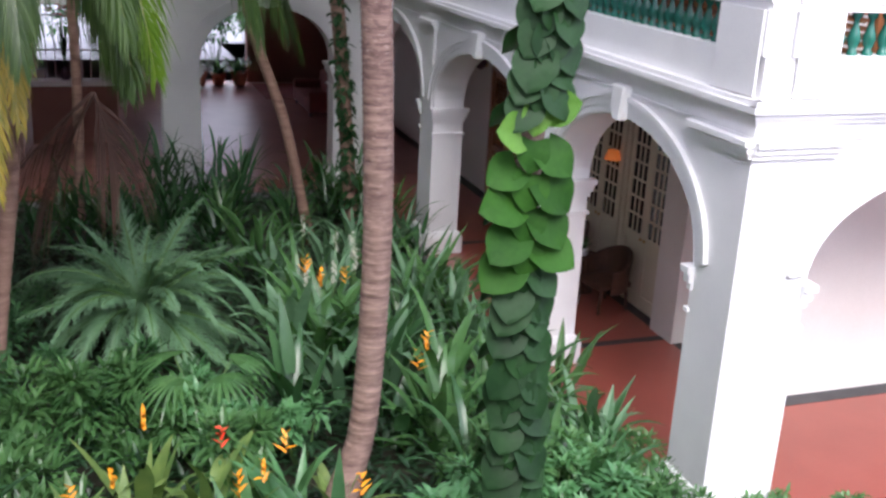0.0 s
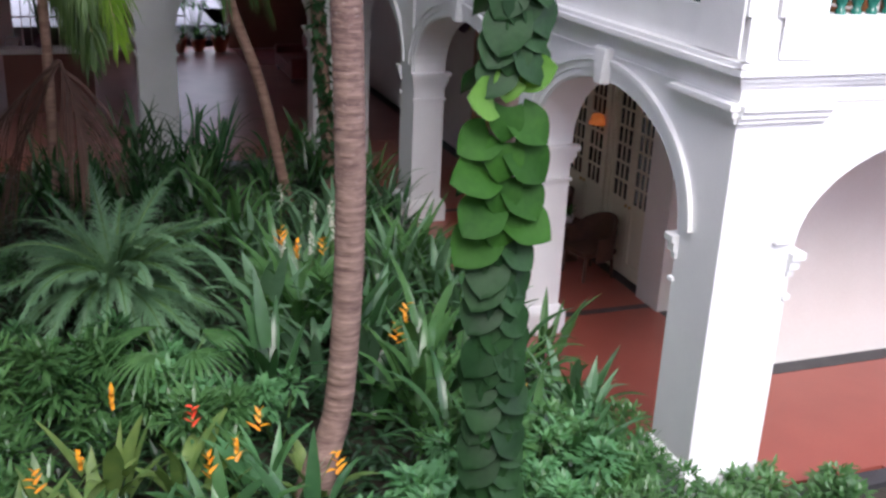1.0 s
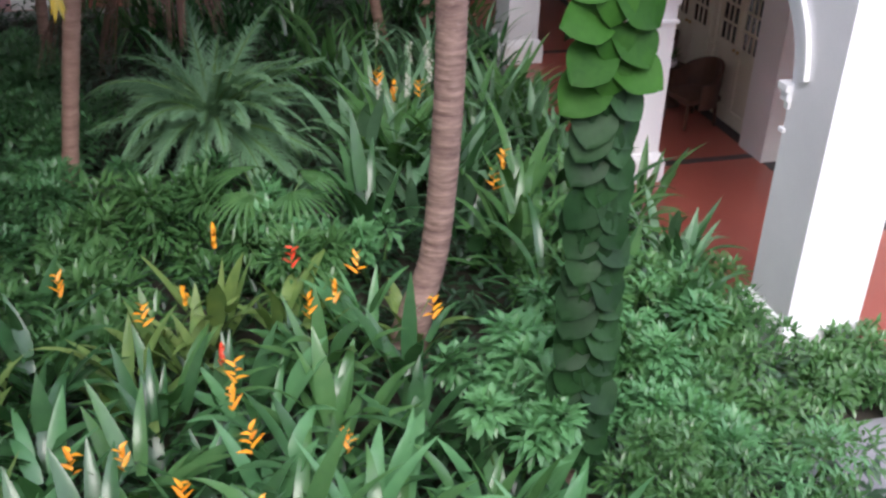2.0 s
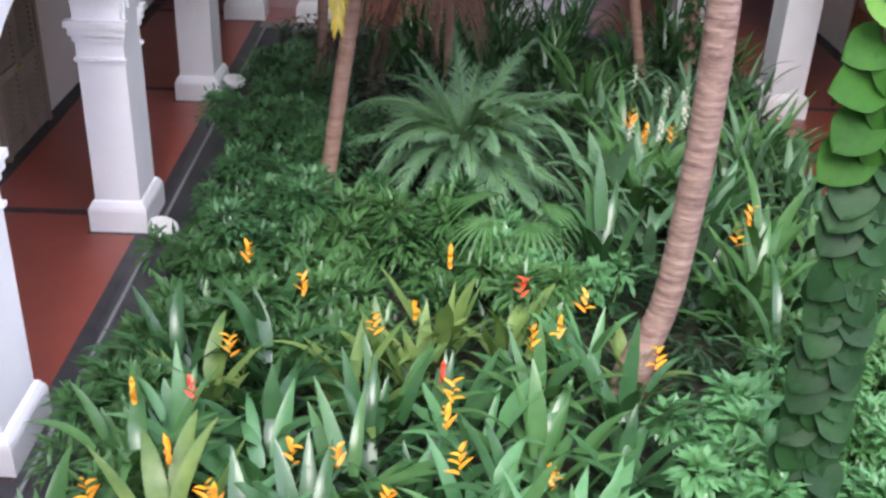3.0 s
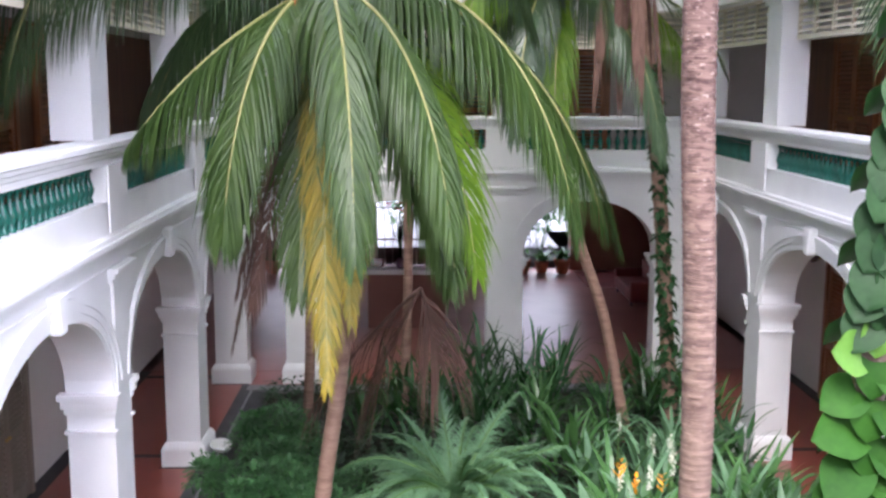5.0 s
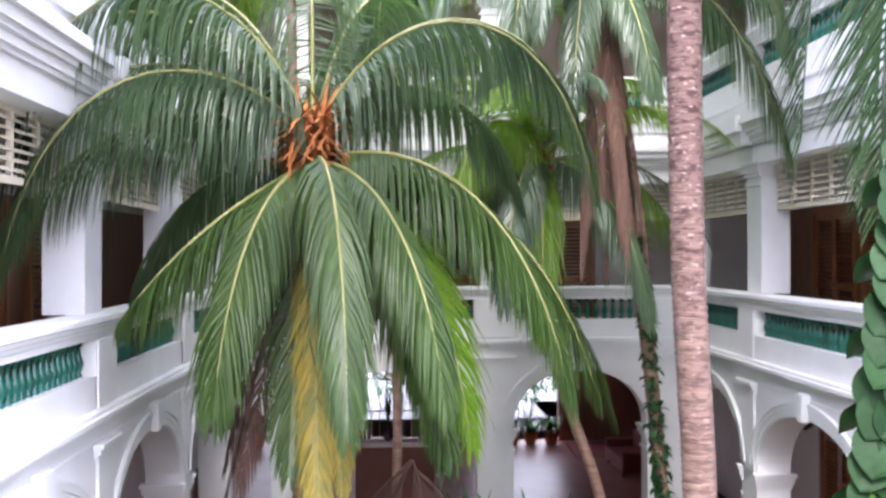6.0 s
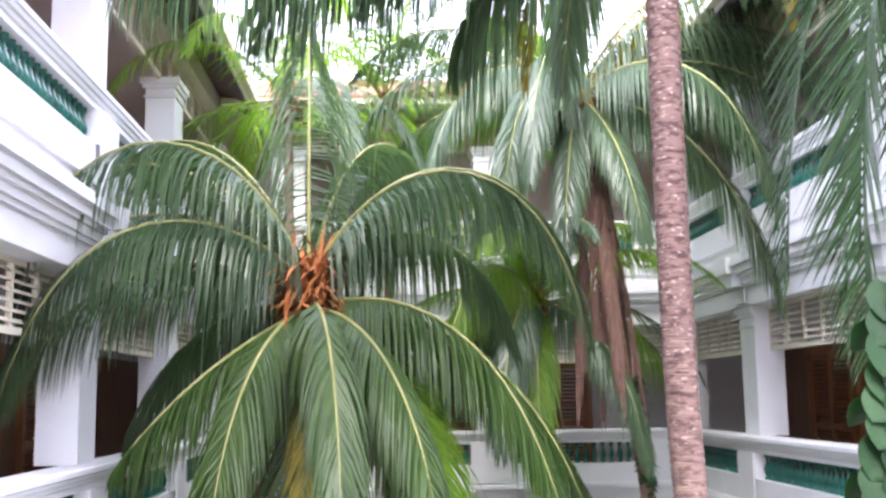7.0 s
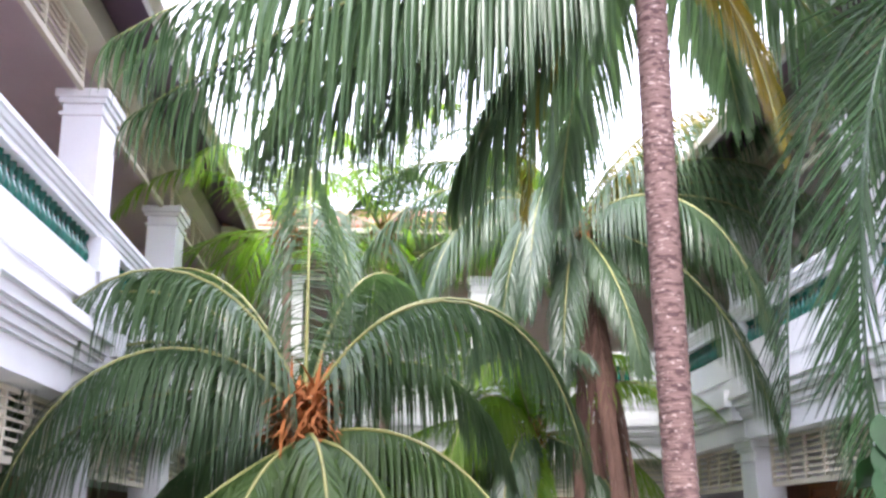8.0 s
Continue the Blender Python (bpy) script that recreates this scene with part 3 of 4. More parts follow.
for y in (9.2, 13.4, 17.7):
    double_door((-5.398, y, 0.0), 90, 1.4, 2.5, False, TAUPE)
    for x, tn in ((-5.398, 90), (7.498, -90)):
        double_door((x, y + 0.1, 4.06), tn, 1.6, 2.3)
        double_door((x, y - 1.75, 4.06), tn, 1.3, 2.3)
        double_door((x, y, 7.96), tn, 1.5, 2.2)
for y in (12.35, 13.75, 15.15):
    double_door((7.498, y, 0.0), -90, 1.15, 2.75, True, CREAM)
double_door((7.498, 17.6, 0.0), -90, 1.4, 2.5)
for x in (-0.5, 1.0, 3.4):
    double_door((x, 22.398, 4.06), 0, 1.3, 2.3)

tagged(part("wall_pilaster", boxes((7.25, 7.498, 11.05, 11.62, 0, 3.86)), INNER), "off-white wall pier inside the gallery", "pier", kind="structure")


# ---- plants ----
rng = random.Random(7)


def leaf_strip(V, F, base, d, up, length, width, droop, segs=4, fold=0.12, shape=0.5):
    """A long leaf: a folded strip from base along d that bends down by droop."""
    d, up = d.normalized(), up.normalized()
    side = d.cross(up)
    if side.length < 1e-3:
        side = Vector((1, 0, 0))
    side.normalize()
    p, n0 = Vector(base), len(V)
    for k in range(segs + 1):
        t = k / segs
        w = width * (math.sin(math.pi * min(1, (t * 0.92 + 0.08) ** shape)) ** 0.8 if k < segs else 0.04) * 0.5
        nrm = side.cross(d).normalized()
        V.extend([tuple(p - side * w + nrm * fold * w), tuple(p), tuple(p + side * w + nrm * fold * w)])
        if k:
            i = n0 + 3 * k
            F.extend([(i - 3, i - 2, i + 1, i), (i - 2, i - 1, i + 2, i + 1)])
        d = (d + Vector((0, 0, -droop / segs))).normalized()
        p = p + d * (length / segs)


def frond_mesh(C, az, el, length, droop, leaflet=1.05, width=0.036, count=135, hang=4.2, twist=0.0, raggedness=0.12):
    """Rib and leaflets of one arching palm frond that starts at C. az, el: where it sets out, in degrees; droop: how far it bends down."""
    a, e = radians(az), radians(el)
    d = Vector((math.cos(a) * math.cos(e), math.sin(a) * math.cos(e), math.sin(e)))
    pts, dirs, p = [], [], Vector(C)
    steps = 16
    for k in range(steps + 1):
        pts.append(p.copy()), dirs.append(d.copy())
        p = p + d * (length / steps)
        d = (d + Vector((0, 0, -1)) * droop / steps * (0.6 + 0.9 * k / steps)).normalized()
    V, F = [], []
    lateral = Vector((-math.sin(a), math.cos(a), 0))
    roll = rng.uniform(-0.55, 0.55)
    for k in range(count):
        t = 0.10 + 0.90 * k / (count - 1)
        s = t * steps
        i = min(int(s), steps - 1)
        q = pts[i].lerp(pts[i + 1], s - i)
        dr = dirs[i].lerp(dirs[i + 1], s - i)
        L = leaflet * (0.45 + 0.55 * math.sin(math.pi * min(1, 0.18 + t * 0.80))) * (1 - 0.45 * max(0, t - 0.8) / 0.2) * rng.uniform(1 - raggedness, 1 + raggedness)
        up = lateral.cross(dr).normalized()
        if up.z < 0:
            up = -up
        for sg in (-1, 1):
            if rng.random() < 0.05:
                continue
            out = (lateral * math.cos(roll) + up * math.sin(roll)) * sg * (0.80 - 0.30 * t) + dr * (0.60 + 0.35 * t) + up * (0.30 + twist * sg)
            out += Vector((rng.uniform(-1, 1), rng.uniform(-1, 1), rng.uniform(-1, 1))) * 0.11
            leaf_strip(V, F, q, out, up, L, width, hang * (1 - 0.45 * max(0.0, -dr.z)) * rng.uniform(0.75, 1.25), 4, 0.25, 0.55)
    return pts, V, F


def frond(parent, C, az, el, length, droop, material=None, rib=None, name="frond", **kw):
    pts, V, F = frond_mesh(C, az, el, length, droop, **kw)
    ob = raw(name, V, F, material or FROND, parent)
    bm = tube(bmesh.new(), pts, [0.026 * (1 - 0.8 * k / 16) for k in range(17)], 5)
    part("rib", bm, rib or RACHIS, ob, "pale midrib")
    return ob


def palm(label, foot, knees, radius, bark, rings=0.0, swell=1.0, taper=-0.10):
    """Trunk through the given points, ringed by leaf scars."""
    ob = empty("palm_tree", label, "palm tree")
    pts, rad = [], []
    ctrl = [Vector(foot)] + [Vector(k) for k in knees]
    n = int(sum((b - a).length for a, b in zip(ctrl, ctrl[1:])) / (rings or 0.25))
    total = len(ctrl) - 1
    for k in range(n * 2 + 1):
        s = k / (n * 2) * total
        i = min(int(s), total - 1)
        t = s - i
        p0, p1, p2, p3 = ctrl[max(i - 1, 0)], ctrl[i], ctrl[i + 1], ctrl[min(i + 2, total)]
        p = 0.5 * (2 * p1 + (p2 - p0) * t + (2 * p0 - 5 * p1 + 4 * p2 - p3) * t * t + (3 * p1 - p0 - 3 * p2 + p3) * t ** 3)
        pts.append(p)
        r = radius * (1 + swell * max(0, 1 - p.z / 0.9) ** 2) * (1.0 + taper * s / total)
        rad.append(r * (1.045 if k % 2 else 0.985) * rng.uniform(0.985, 1.015) if rings else r)
    part("trunk", tube(bmesh.new(), pts, rad, 14), bark, ob)
    return ob, pts[-1]


def crown_fibre(parent, C, size, n=60):
    n = max(n, 160)
    V, F = [], []
    for k in range(n):
        d = Vector((rng.gauss(0, 1), rng.gauss(0, 1), rng.gauss(0.3, 0.8))).normalized()
        leaf_strip(V, F, Vector(C) + Vector((rng.uniform(-1, 1), rng.uniform(-1, 1), rng.uniform(-1.6, 1.0))) * size * 0.34, d, Vector((0, 0, 1)), size * rng.uniform(0.4, 1.0), size * 0.085, 0.9, 3)
    raw("crown_fibre", V, F, FIBRE, parent, "orange-brown fibre and flower stalks at the crown")


# coconut palm beside the hedge
palm_b, top = palm("coconut palm with slim brown trunk and drooping green fronds", (-1.20, 11.3, -0.06), [(-0.98, 11.25, 1.5), (-0.83, 11.2, 2.5), (-0.75, 11.2, 3.4), (-0.78, 11.25, 4.8), (-0.96, 11.3, 6.6)], 0.09, BARK_DARK, 0.16, 0.3)
CB = Vector((-1.0, 11.25, 6.9))
crown_fibre(palm_b, CB + Vector((0, -0.1, 0)), 0.62, 420)
for az, el, ln, dr in (
        (248, -14, 3.3, 2.4), (282, 5, 3.8, 3.4), (222, -24, 2.7, 0.6), (304, -5, 3.6, 2.4), (324, 10, 4.3, 2.6), (340, 2, 4.2, 2.2), (352, -4, 4.4, 2.0), (312, -28, 3.6, 1.8),
        (198, 20, 4.4, 2.6), (208, 66, 4.6, 4.2), (178, 58, 5.2, 3.6), (340, 60, 4.6, 4.2), (15, 62, 4.4, 3.4), (95, 82, 3.6, 1.8), (60, 70, 3.8, 2.6),
        (150, 66, 4.4, 2.8), (120, 48, 4.0, 2.6), (40, 42, 4.0, 2.6), (100, 15, 3.8, 2.6), (145, 10, 4.0, 2.6), (55, 5, 4.0, 2.6), (212, 40, 4.4, 3.4), (184, 44, 5.0, 3.6)):
    frond(palm_b, CB - Vector((0, 0, 0.25 if el < 15 else 0.0)), az, el, ln, dr, FROND_OLD if el <= 10 and 215 < az else FROND)
for az, el, ln, dr, m in ((276, -58, 4.1, 1.2, FROND_YELLOW), (318, -14, 3.7, 2.6, FROND_LIME), (262, -62, 3.2, 1.0, FROND_OLD), (286, -55, 3.5, 1.2, FROND_YELLOW), (318, -40, 3.5, 1.5, FROND_OLD), (238, -45, 2.9, 1.4, FROND_OLD)):
    frond(palm_b, CB - Vector((0, 0, 0.3)), az, el, ln, dr, m, leaflet=0.62 if m is FROND_YELLOW else 0.85, width=0.028, hang=2.4)
# dead frond that hangs behind it to the ground
for az, el, ln in ((182, -42, 1.9), (186, -62, 1.6), (330, -72, 0.9)):
    frond(palm_b, (0.06, 12.4, 3.25), az, el, ln, 0.4, FROND_DEAD, FROND_DEAD, "dead_frond", leaflet=1.35, width=0.034, count=24, hang=3.2)
for az, el, ln in ((200, -72, 3.7), (75, -72, 3.7), (232, -68, 3.3), (300, -78, 3.5), (150, -66, 3.4)):
    frond(palm_b, CB - Vector((0, -0.1, 0.4)), az, el, ln, 0.4, FROND_DEAD, FROND_DEAD, "dead_frond", leaflet=0.75, width=0.024, count=60, hang=5.0)

# tall ringed palm in the middle of the bed
palm_a, top = palm("tall coconut palm with pale ringed trunk", (1.80, 7.78, -0.06), [(1.93, 7.9, 0.45), (2.14, 8.05, 1.05), (2.23, 8.1, 2.5), (2.2, 8.1, 4.0), (2.12, 8.1, 5.7), (2.1, 8.1, 8.0), (2.12, 8.1, 11.0)], 0.120, BARK, 0.052, 0.9, 0.12)
CA = Vector((2.12, 8.1, 11.0))
crown_fibre(palm_a, CA, 0.6, 60)
# long fronds whose leaflets hang like a curtain
for az, el, ln, dr in ((204, -14, 5.0, 0.6), (196, -9, 4.8, 0.8), (184, -20, 4.2, 0.9), (190, -30, 3.4, 0.7), (174, -10, 4.2, 1.1), (202, -24, 5.0, 0.4), (182, -46, 3.0, 0.8), (160, -40, 3.0, 0.9)):
    frond(palm_a, CA, az, el, ln, dr, leaflet=1.6, width=0.056, count=84, hang=6.5)
for az, el, ln, dr in ((180, 30, 5.0, 1.6), (205, 40, 4.4, 1.6), (340, 42, 5.0, 3.0), (325, 50, 5.0, 3.0), (10, 25, 4.6, 2.4), (60, 30, 4.4, 1.8), (120, 35, 4.4, 1.7), (150, 20, 4.6, 1.8), (30, 10, 4.2, 1.9), (95, 10, 4.2, 2.0), (250, 60, 4.0, 1.5), (300, 60, 4.0, 1.8)):
    frond(palm_a, CA, az, el, ln, dr, FROND, leaflet=1.2, width=0.05, count=90, hang=3.0)
frond(palm_a, CA, 186, -38, 3.2, 3.2, FROND_YELLOW, leaflet=0.7)
frond(palm_a, CA, 350, -42, 2.6, 2.6, FROND_YELLOW, leaflet=0.7)

# palm whose trunk is wrapped in creeper, with dead fronds below its crown
palm_c, top = palm("tall palm with a creeper-covered trunk and hanging dead fronds", (3.95, 15.3, -0.06), [(3.8, 15.3, 1.7), (3.6, 15.3, 4.0), (3.4, 15.3, 5.6), (3.1, 15.3, 7.8), (2.75, 15.3, 10.0)], 0.11, BARK_DARK, 0.18, 0.3)
CC = Vector((2.75, 15.3, 10.2))
crown_fibre(palm_c, CC, 0.6, 60)
for az, el, ln, dr, m in ((200, 30, 4.9, 2.7, FROND), (222, 20, 4.6, 2.8, FROND), (335, 25, 4.8, 2.6, FROND), (350, 35, 4.8, 2.0, FROND), (10, 50, 4.6, 2.2, FROND), (248, 28, 4.4, 3.2, FROND), (305, 20, 4.8, 3.0, FROND),
                          (240, 10, 4.2, 2.6, FROND), (165, 50, 4.4, 2.2, FROND), (120, 60, 4.2, 1.8, FROND_LIME), (80, 45, 4.2, 1.9, FROND_LIME), (280, 75, 3.8, 2.0, FROND), (318, -15, 4.8, 2.2, FROND), (345, 62, 4.6, 2.6, FROND_YELLOW),
                          (180, 10, 4.6, 2.2, FROND), (40, 20, 4.6, 2.0, FROND), (325, 50, 4.9, 2.4, FROND), (150, 20, 4.4, 2.0, FROND_LIME)):
    frond(palm_c, CC, az, el, ln, dr, m)
for az, el, ln, dr in ((342, 30, 5.4, 2.4), (352, 5, 5.0, 2.2), (330, 40, 5.4, 3.0), (6, 10, 4.8, 2.0)):
    frond(palm_c, CC, az, el, ln, dr, leaflet=1.0)
for az, el in ((280, -78), (320, -80), (230, -80), (20, -82), (262, -86)):
    frond(palm_c, (2.9, 15.08, 9.8), az, el, 4.4, 0.3, FROND_DEAD, FROND_DEAD, "dead_frond", leaflet=0.8, width=0.026, count=80, hang=9.0)
for az, el, ln in ((250, -40, 3.0), (215, -25, 3.4), (290, -35, 3.0)):
    frond(palm_c, CC, az, el, ln, 1.6, leaflet=0.9)

# slim leaning palm at the far end
palm_d, top = palm("slim leaning palm with light green fronds", (3.45, 16.3, -0.06), [(3.0, 16.2, 2.0), (2.5, 16.2, 3.5), (2.2, 16.2, 5.2), (2.15, 16.2, 7.0)], 0.085, BARK_DARK, 0.2, 0.2)
CD = Vector((2.15, 16.2, 7.1))
crown_fibre(palm_d, CD, 0.45, 40)
for k in range(12):
    frond(palm_d, CD, k * 31, rng.uniform(10, 70), 3.2, 1.9, FROND_LIME if k % 3 else FROND, leaflet=0.7, width=0.026, hang=1.6)

for az, el, ln, dr in ((205, 10, 3.6, 2.6), (228, 25, 3.8, 3.0), (250, 5, 3.6, 2.6), (340, 5, 3.2, 2.4), (215, -15, 3.6, 1.8), (262, -20, 3.4, 2.2), (300, -5, 3.6, 2.4), (190, -5, 3.6, 2.0), (235, 40, 3.8, 3.4)):
    frond(palm_d, CD, az, el, ln, dr, FROND_LIME if az in (228, 262, 235, 340) else FROND, width=0.03)

# background palms beyond; the open light on them is in their lime leaflet colour
for x, y, z in ((-1.7, 16.0, 10.3), (-0.2, 17.2, 10.6)):
    p_, top = palm("light green palm at the far end of the bed", (x, y, -0.06), [(x + 0.1, y, 3), (x, y, z - 0.2)], 0.08, BARK_DARK, 0.2, 0.2)
    crown_fibre(p_, (x, y, z), 0.45, 40)
    for k in range(13):
        frond(p_, (x, y, z), k * 67 + x * 10, rng.uniform(-10, 80), 3.7, 2.3, FROND_LIME if k % 5 else FROND, leaflet=0.75, count=72, width=0.03, hang=1.8)


LEAF_DARK = mat("glossy_dark_leaf", (0.018, 0.066, 0.026), (0.068, 0.165, 0.062), 2, 0.24, 0.0, 10, island=0.25, randob=0.25, trans=0.15)
# darkened green: the shade low between the plants is in this colour
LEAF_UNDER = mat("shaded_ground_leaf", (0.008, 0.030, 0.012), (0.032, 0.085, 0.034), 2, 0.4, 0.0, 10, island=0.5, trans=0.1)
LEAF_HEDGE = mat("hedge_leaf", (0.03, 0.105, 0.042), (0.095, 0.235, 0.085), 2, 0.38, 0.0, 10, island=0.4, trans=0.2)
LEAF_MID = mat("mid_green_leaf", (0.033, 0.105, 0.036), (0.115, 0.245, 0.082), 2, 0.26, 0.0, 10, island=0.25, randob=0.25, trans=0.2)
LEAF_LIGHT = mat("fresh_green_leaf", (0.06, 0.18, 0.075), (0.15, 0.34, 0.14), 2, 0.32, 0.0, 10, island=0.25, randob=0.25, trans=0.25)
LEAF_VARI = mat("variegated_leaf", (0.04, 0.13, 0.04), (0.24, 0.32, 0.09), 5, 0.4, 0.0, 14, island=0.3, randob=0.3, trans=0.2)
LEAF_FERN = mat("grey_green_cycad_leaf", (0.07, 0.165, 0.085), (0.175, 0.32, 0.18), 2, 0.45, 0.0, 10, island=0.3, trans=0.15)
ORANGE = mat("orange_bract", (0.80, 0.22, 0.01), (0.95, 0.48, 0.03), 8, 0.4, 0.0, 30, island=0.4, trans=0.2)
REDBRACT = mat("red_bract", (0.60, 0.03, 0.02), (0.80, 0.10, 0.04), 8, 0.4, 0.0, 30, island=0.4)
WHITEFL = mat("white_flower", (0.62, 0.64, 0.52), (0.8, 0.8, 0.72), 8, 0.5, 0.0, 30, island=0.4)
STEM = mat("green_stem", (0.05, 0.12, 0.03), (0.10, 0.20, 0.05), 4, 0.5, 0.1, 20)
UP_AXIS = Vector((0, 0, 1))


def heliconia(x, y, n, h, material, flowers=2, name="heliconia_clump", w=0.16, label="heliconia clump with long green leaves and orange bracts"):
    ob = empty(name, label, "plant", at=(x, y, -0.06))
    V, F = [], []
    for k in range(n):
        a, r = rng.uniform(0, 6.283), rng.uniform(0, 0.32)
        base = Vector((r * math.cos(a), r * math.sin(a), h * rng.uniform(0.05, 0.62)))
        el = rng.uniform(1.0, 2.6)
        d = Vector((math.cos(a), math.sin(a), el * 1.2))
        leaf_strip(V, F, base, d, UP_AXIS, h * rng.uniform(0.42, 0.72), w * rng.uniform(0.45, 1.0), rng.uniform(0.25, 1.7), 6, 0.22, 0.62)
        if name == "heliconia_clump":
            raw("leaf", V, F, material, ob, smooth=True)
            V, F = [], []
    if V:
        raw("leaves", V, F, material, ob)
    for k in range(flowers):
        V, F = [], []
        a, r = rng.uniform(0, 6.283), rng.uniform(0.05, 0.4)
        c = Vector((r * math.cos(a), r * math.sin(a), h * rng.uniform(0.82, 1.1)))
        for j in range(6):
            b = a + 3.14 * (j % 2) + rng.uniform(-0.5, 0.5)
            leaf_strip(V, F, c + Vector((0, 0, 0.038 * j - 0.05)), Vector((math.cos(b), math.sin(b), rng.uniform(0.4, 1.6))), UP_AXIS, rng.uniform(0.10, 0.15) - 0.010 * j, 0.042, rng.uniform(-0.3, 0.5), 3, 0.5, 0.6)
        raw("flower", V, F, ORANGE if rng.random() < 0.8 else REDBRACT, ob, "bright heliconia bract")
    return ob


def bush(x, y, r, h, n, material, size=0.1, name="shrub", label="leafy green shrub", wide=0.45, z0=0.0):
    """A mound of small leaves on unseen twigs, uneven outside."""
    ob = empty(name, label, "shrub", at=(x, y, -0.06))
    V, F = [], []
    lumps = [(rng.uniform(-r, r) * 0.7, rng.uniform(-r, r) * 0.7, rng.uniform(0.35, 0.95) * h, rng.uniform(0.25, 0.5) * r) for _ in range(max(4, int(r * 9)))]
    for k in range(n):
        cx, cy, cz, cr = lumps[k % len(lumps)]
        d = Vector((rng.gauss(0, 1), rng.gauss(0, 1), rng.gauss(0.35, 0.9))).normalized()
        p = Vector((cx, cy, cz)) + d * cr * rng.uniform(0.5, 1.1)
        p.z = max(0.05 + z0, min(p.z, h * 1.1))
        leaf_strip(V, F, p, d + Vector((rng.gauss(0, .5), rng.gauss(0, .5), 0.1)), UP_AXIS, size * rng.uniform(0.7, 1.4), size * wide, rng.uniform(0.2, 0.9), 2, 0.2, 0.8)
    raw("foliage", V, F, material, ob)
    bm = bmesh.new()
    for cx, cy, cz, cr in lumps[:8]:
        tube(bm, [(cx * 0.2, cy * 0.2, 0), (cx * 0.7, cy * 0.7, cz * 0.5), (cx, cy, cz)], [0.014, 0.010, 0.005], 5)
    tagged(part("twig", bm, STEM, ob), kind="stuff")
    return ob


def rosette(x, y, z, n, length, material, name, label, leaflet, width, el=(15, 65), droop=1.2, count=36, hang=0.3):
    ob = empty(name, label, "plant", at=(x, y, -0.06))
    for k in range(n):
        fr = frond(ob, (0, 0, z), k * 360 / n + rng.uniform(-12, 12), rng.uniform(*el), length * rng.uniform(0.65, 1.15), droop * rng.uniform(0.5, 1.7), material, STEM, leaflet=leaflet, width=width, count=count, hang=hang * rng.uniform(0.4, 2.5), raggedness=0.4)
        tagged(fr, kind="stuff")
    return ob


# feathery cycad, fan palm and the planting round them
rosette(0.48, 12.2, 0.70, 92, 1.5, LEAF_FERN, "cycad", "feathery grey-green cycad rosette in the bed", 0.24, 0.017, (2, 62), 1.2, 54, 0.5)
fan = empty("fan_palm", "small fan palm with split leaves", "plant", at=(0.9, 9.9, -0.06))
for k, (az, tilt) in enumerate(((300, 25), (230, 30), (10, 35), (130, 40))):
    V, F = [], []
    a = radians(az)
    c = Vector((0.35 * math.cos(a), 0.35 * math.sin(a), 0.95))
    for j in range(13):
        b = a + radians(-80 + 160 * j / 12)
        leaf_strip(V, F, c, Vector((math.cos(b), math.sin(b), 0.25)), UP_AXIS, 0.62, 0.05, 1.3, 4, 0.3, 0.7)
    lf = raw("leaf", V, F, LEAF_MID, fan)
    part("stalk", tube(bmesh.new(), [(0, 0, 0), tuple(c * 0.5 + Vector((0, 0, 0.2))), tuple(c)], [0.012, 0.010, 0.008], 5), STEM, lf)

for k in range(14):  # clipped hedge along the drain
    bush(rng.uniform(-2.35, -0.9), 10.1 + k * 0.43, 0.62, rng.uniform(0.65, 0.9), 1100, LEAF_HEDGE, 0.085, "hedge_shrub", "dark green small-leaved hedge shrub")
for k in range(10):
    bush(-2.35 + rng.uniform(-0.1, 0.35), 6.2 + k * 0.5, 0.42, rng.uniform(0.4, 0.65), 420, LEAF_MID, 0.15, "border_shrub", "mid-green border shrub with pointed leaves", 0.3)
for k in range(16):
    bush(rng.uniform(-1.9, 1.2), rng.uniform(8.2, 10.6), 0.5, rng.uniform(0.5, 0.9), 380, rng.choice((LEAF_MID, LEAF_MID, LEAF_DARK)), 0.17, "ginger_shrub", "green shrub with lance-shaped leaves", 0.3)
for k in range(36):
    x, y = -1.85 + (k % 6) * 0.70 + rng.uniform(-0.22, 0.22), 5.5 + (k // 6) * 0.52 + rng.uniform(-0.2, 0.2)
    heliconia(x, y, 20, rng.uniform(0.75, 1.15), rng.choice((LEAF_MID, LEAF_MID, LEAF_MID, LEAF_DARK, LEAF_DARK, LEAF_LIGHT, LEAF_VARI)), rng.choice((0, 0, 1, 1)))
for k in range(14):
    x, y = rng.uniform(1.7, 3.6), rng.uniform(8.6, 11.4)
    heliconia(x, y, 18, rng.uniform(1.0, 1.55), rng.choice((LEAF_MID, LEAF_DARK, LEAF_FERN, LEAF_MID)), rng.choice((0, 0, 1)), w=0.17)
for k in range(15):
    x, y = rng.uniform(2.9, 4.7), rng.uniform(7.4, 10.5)
    heliconia(x, y, 16, rng.uniform(0.8, 1.3), rng.choice((LEAF_MID, LEAF_DARK)), rng.choice((0, 0, 1)), w=0.12)
for k in range(14):
    x, y = rng.uniform(1.9, 4.4), rng.uniform(11.5, 15.0)
    heliconia(x, y, 20, rng.uniform(1.1, 1.6), rng.choice((LEAF_MID, LEAF_FERN, LEAF_FERN)), 0, "ginger_clump", 0.11, "shell ginger clump with narrow grey-green leaves")
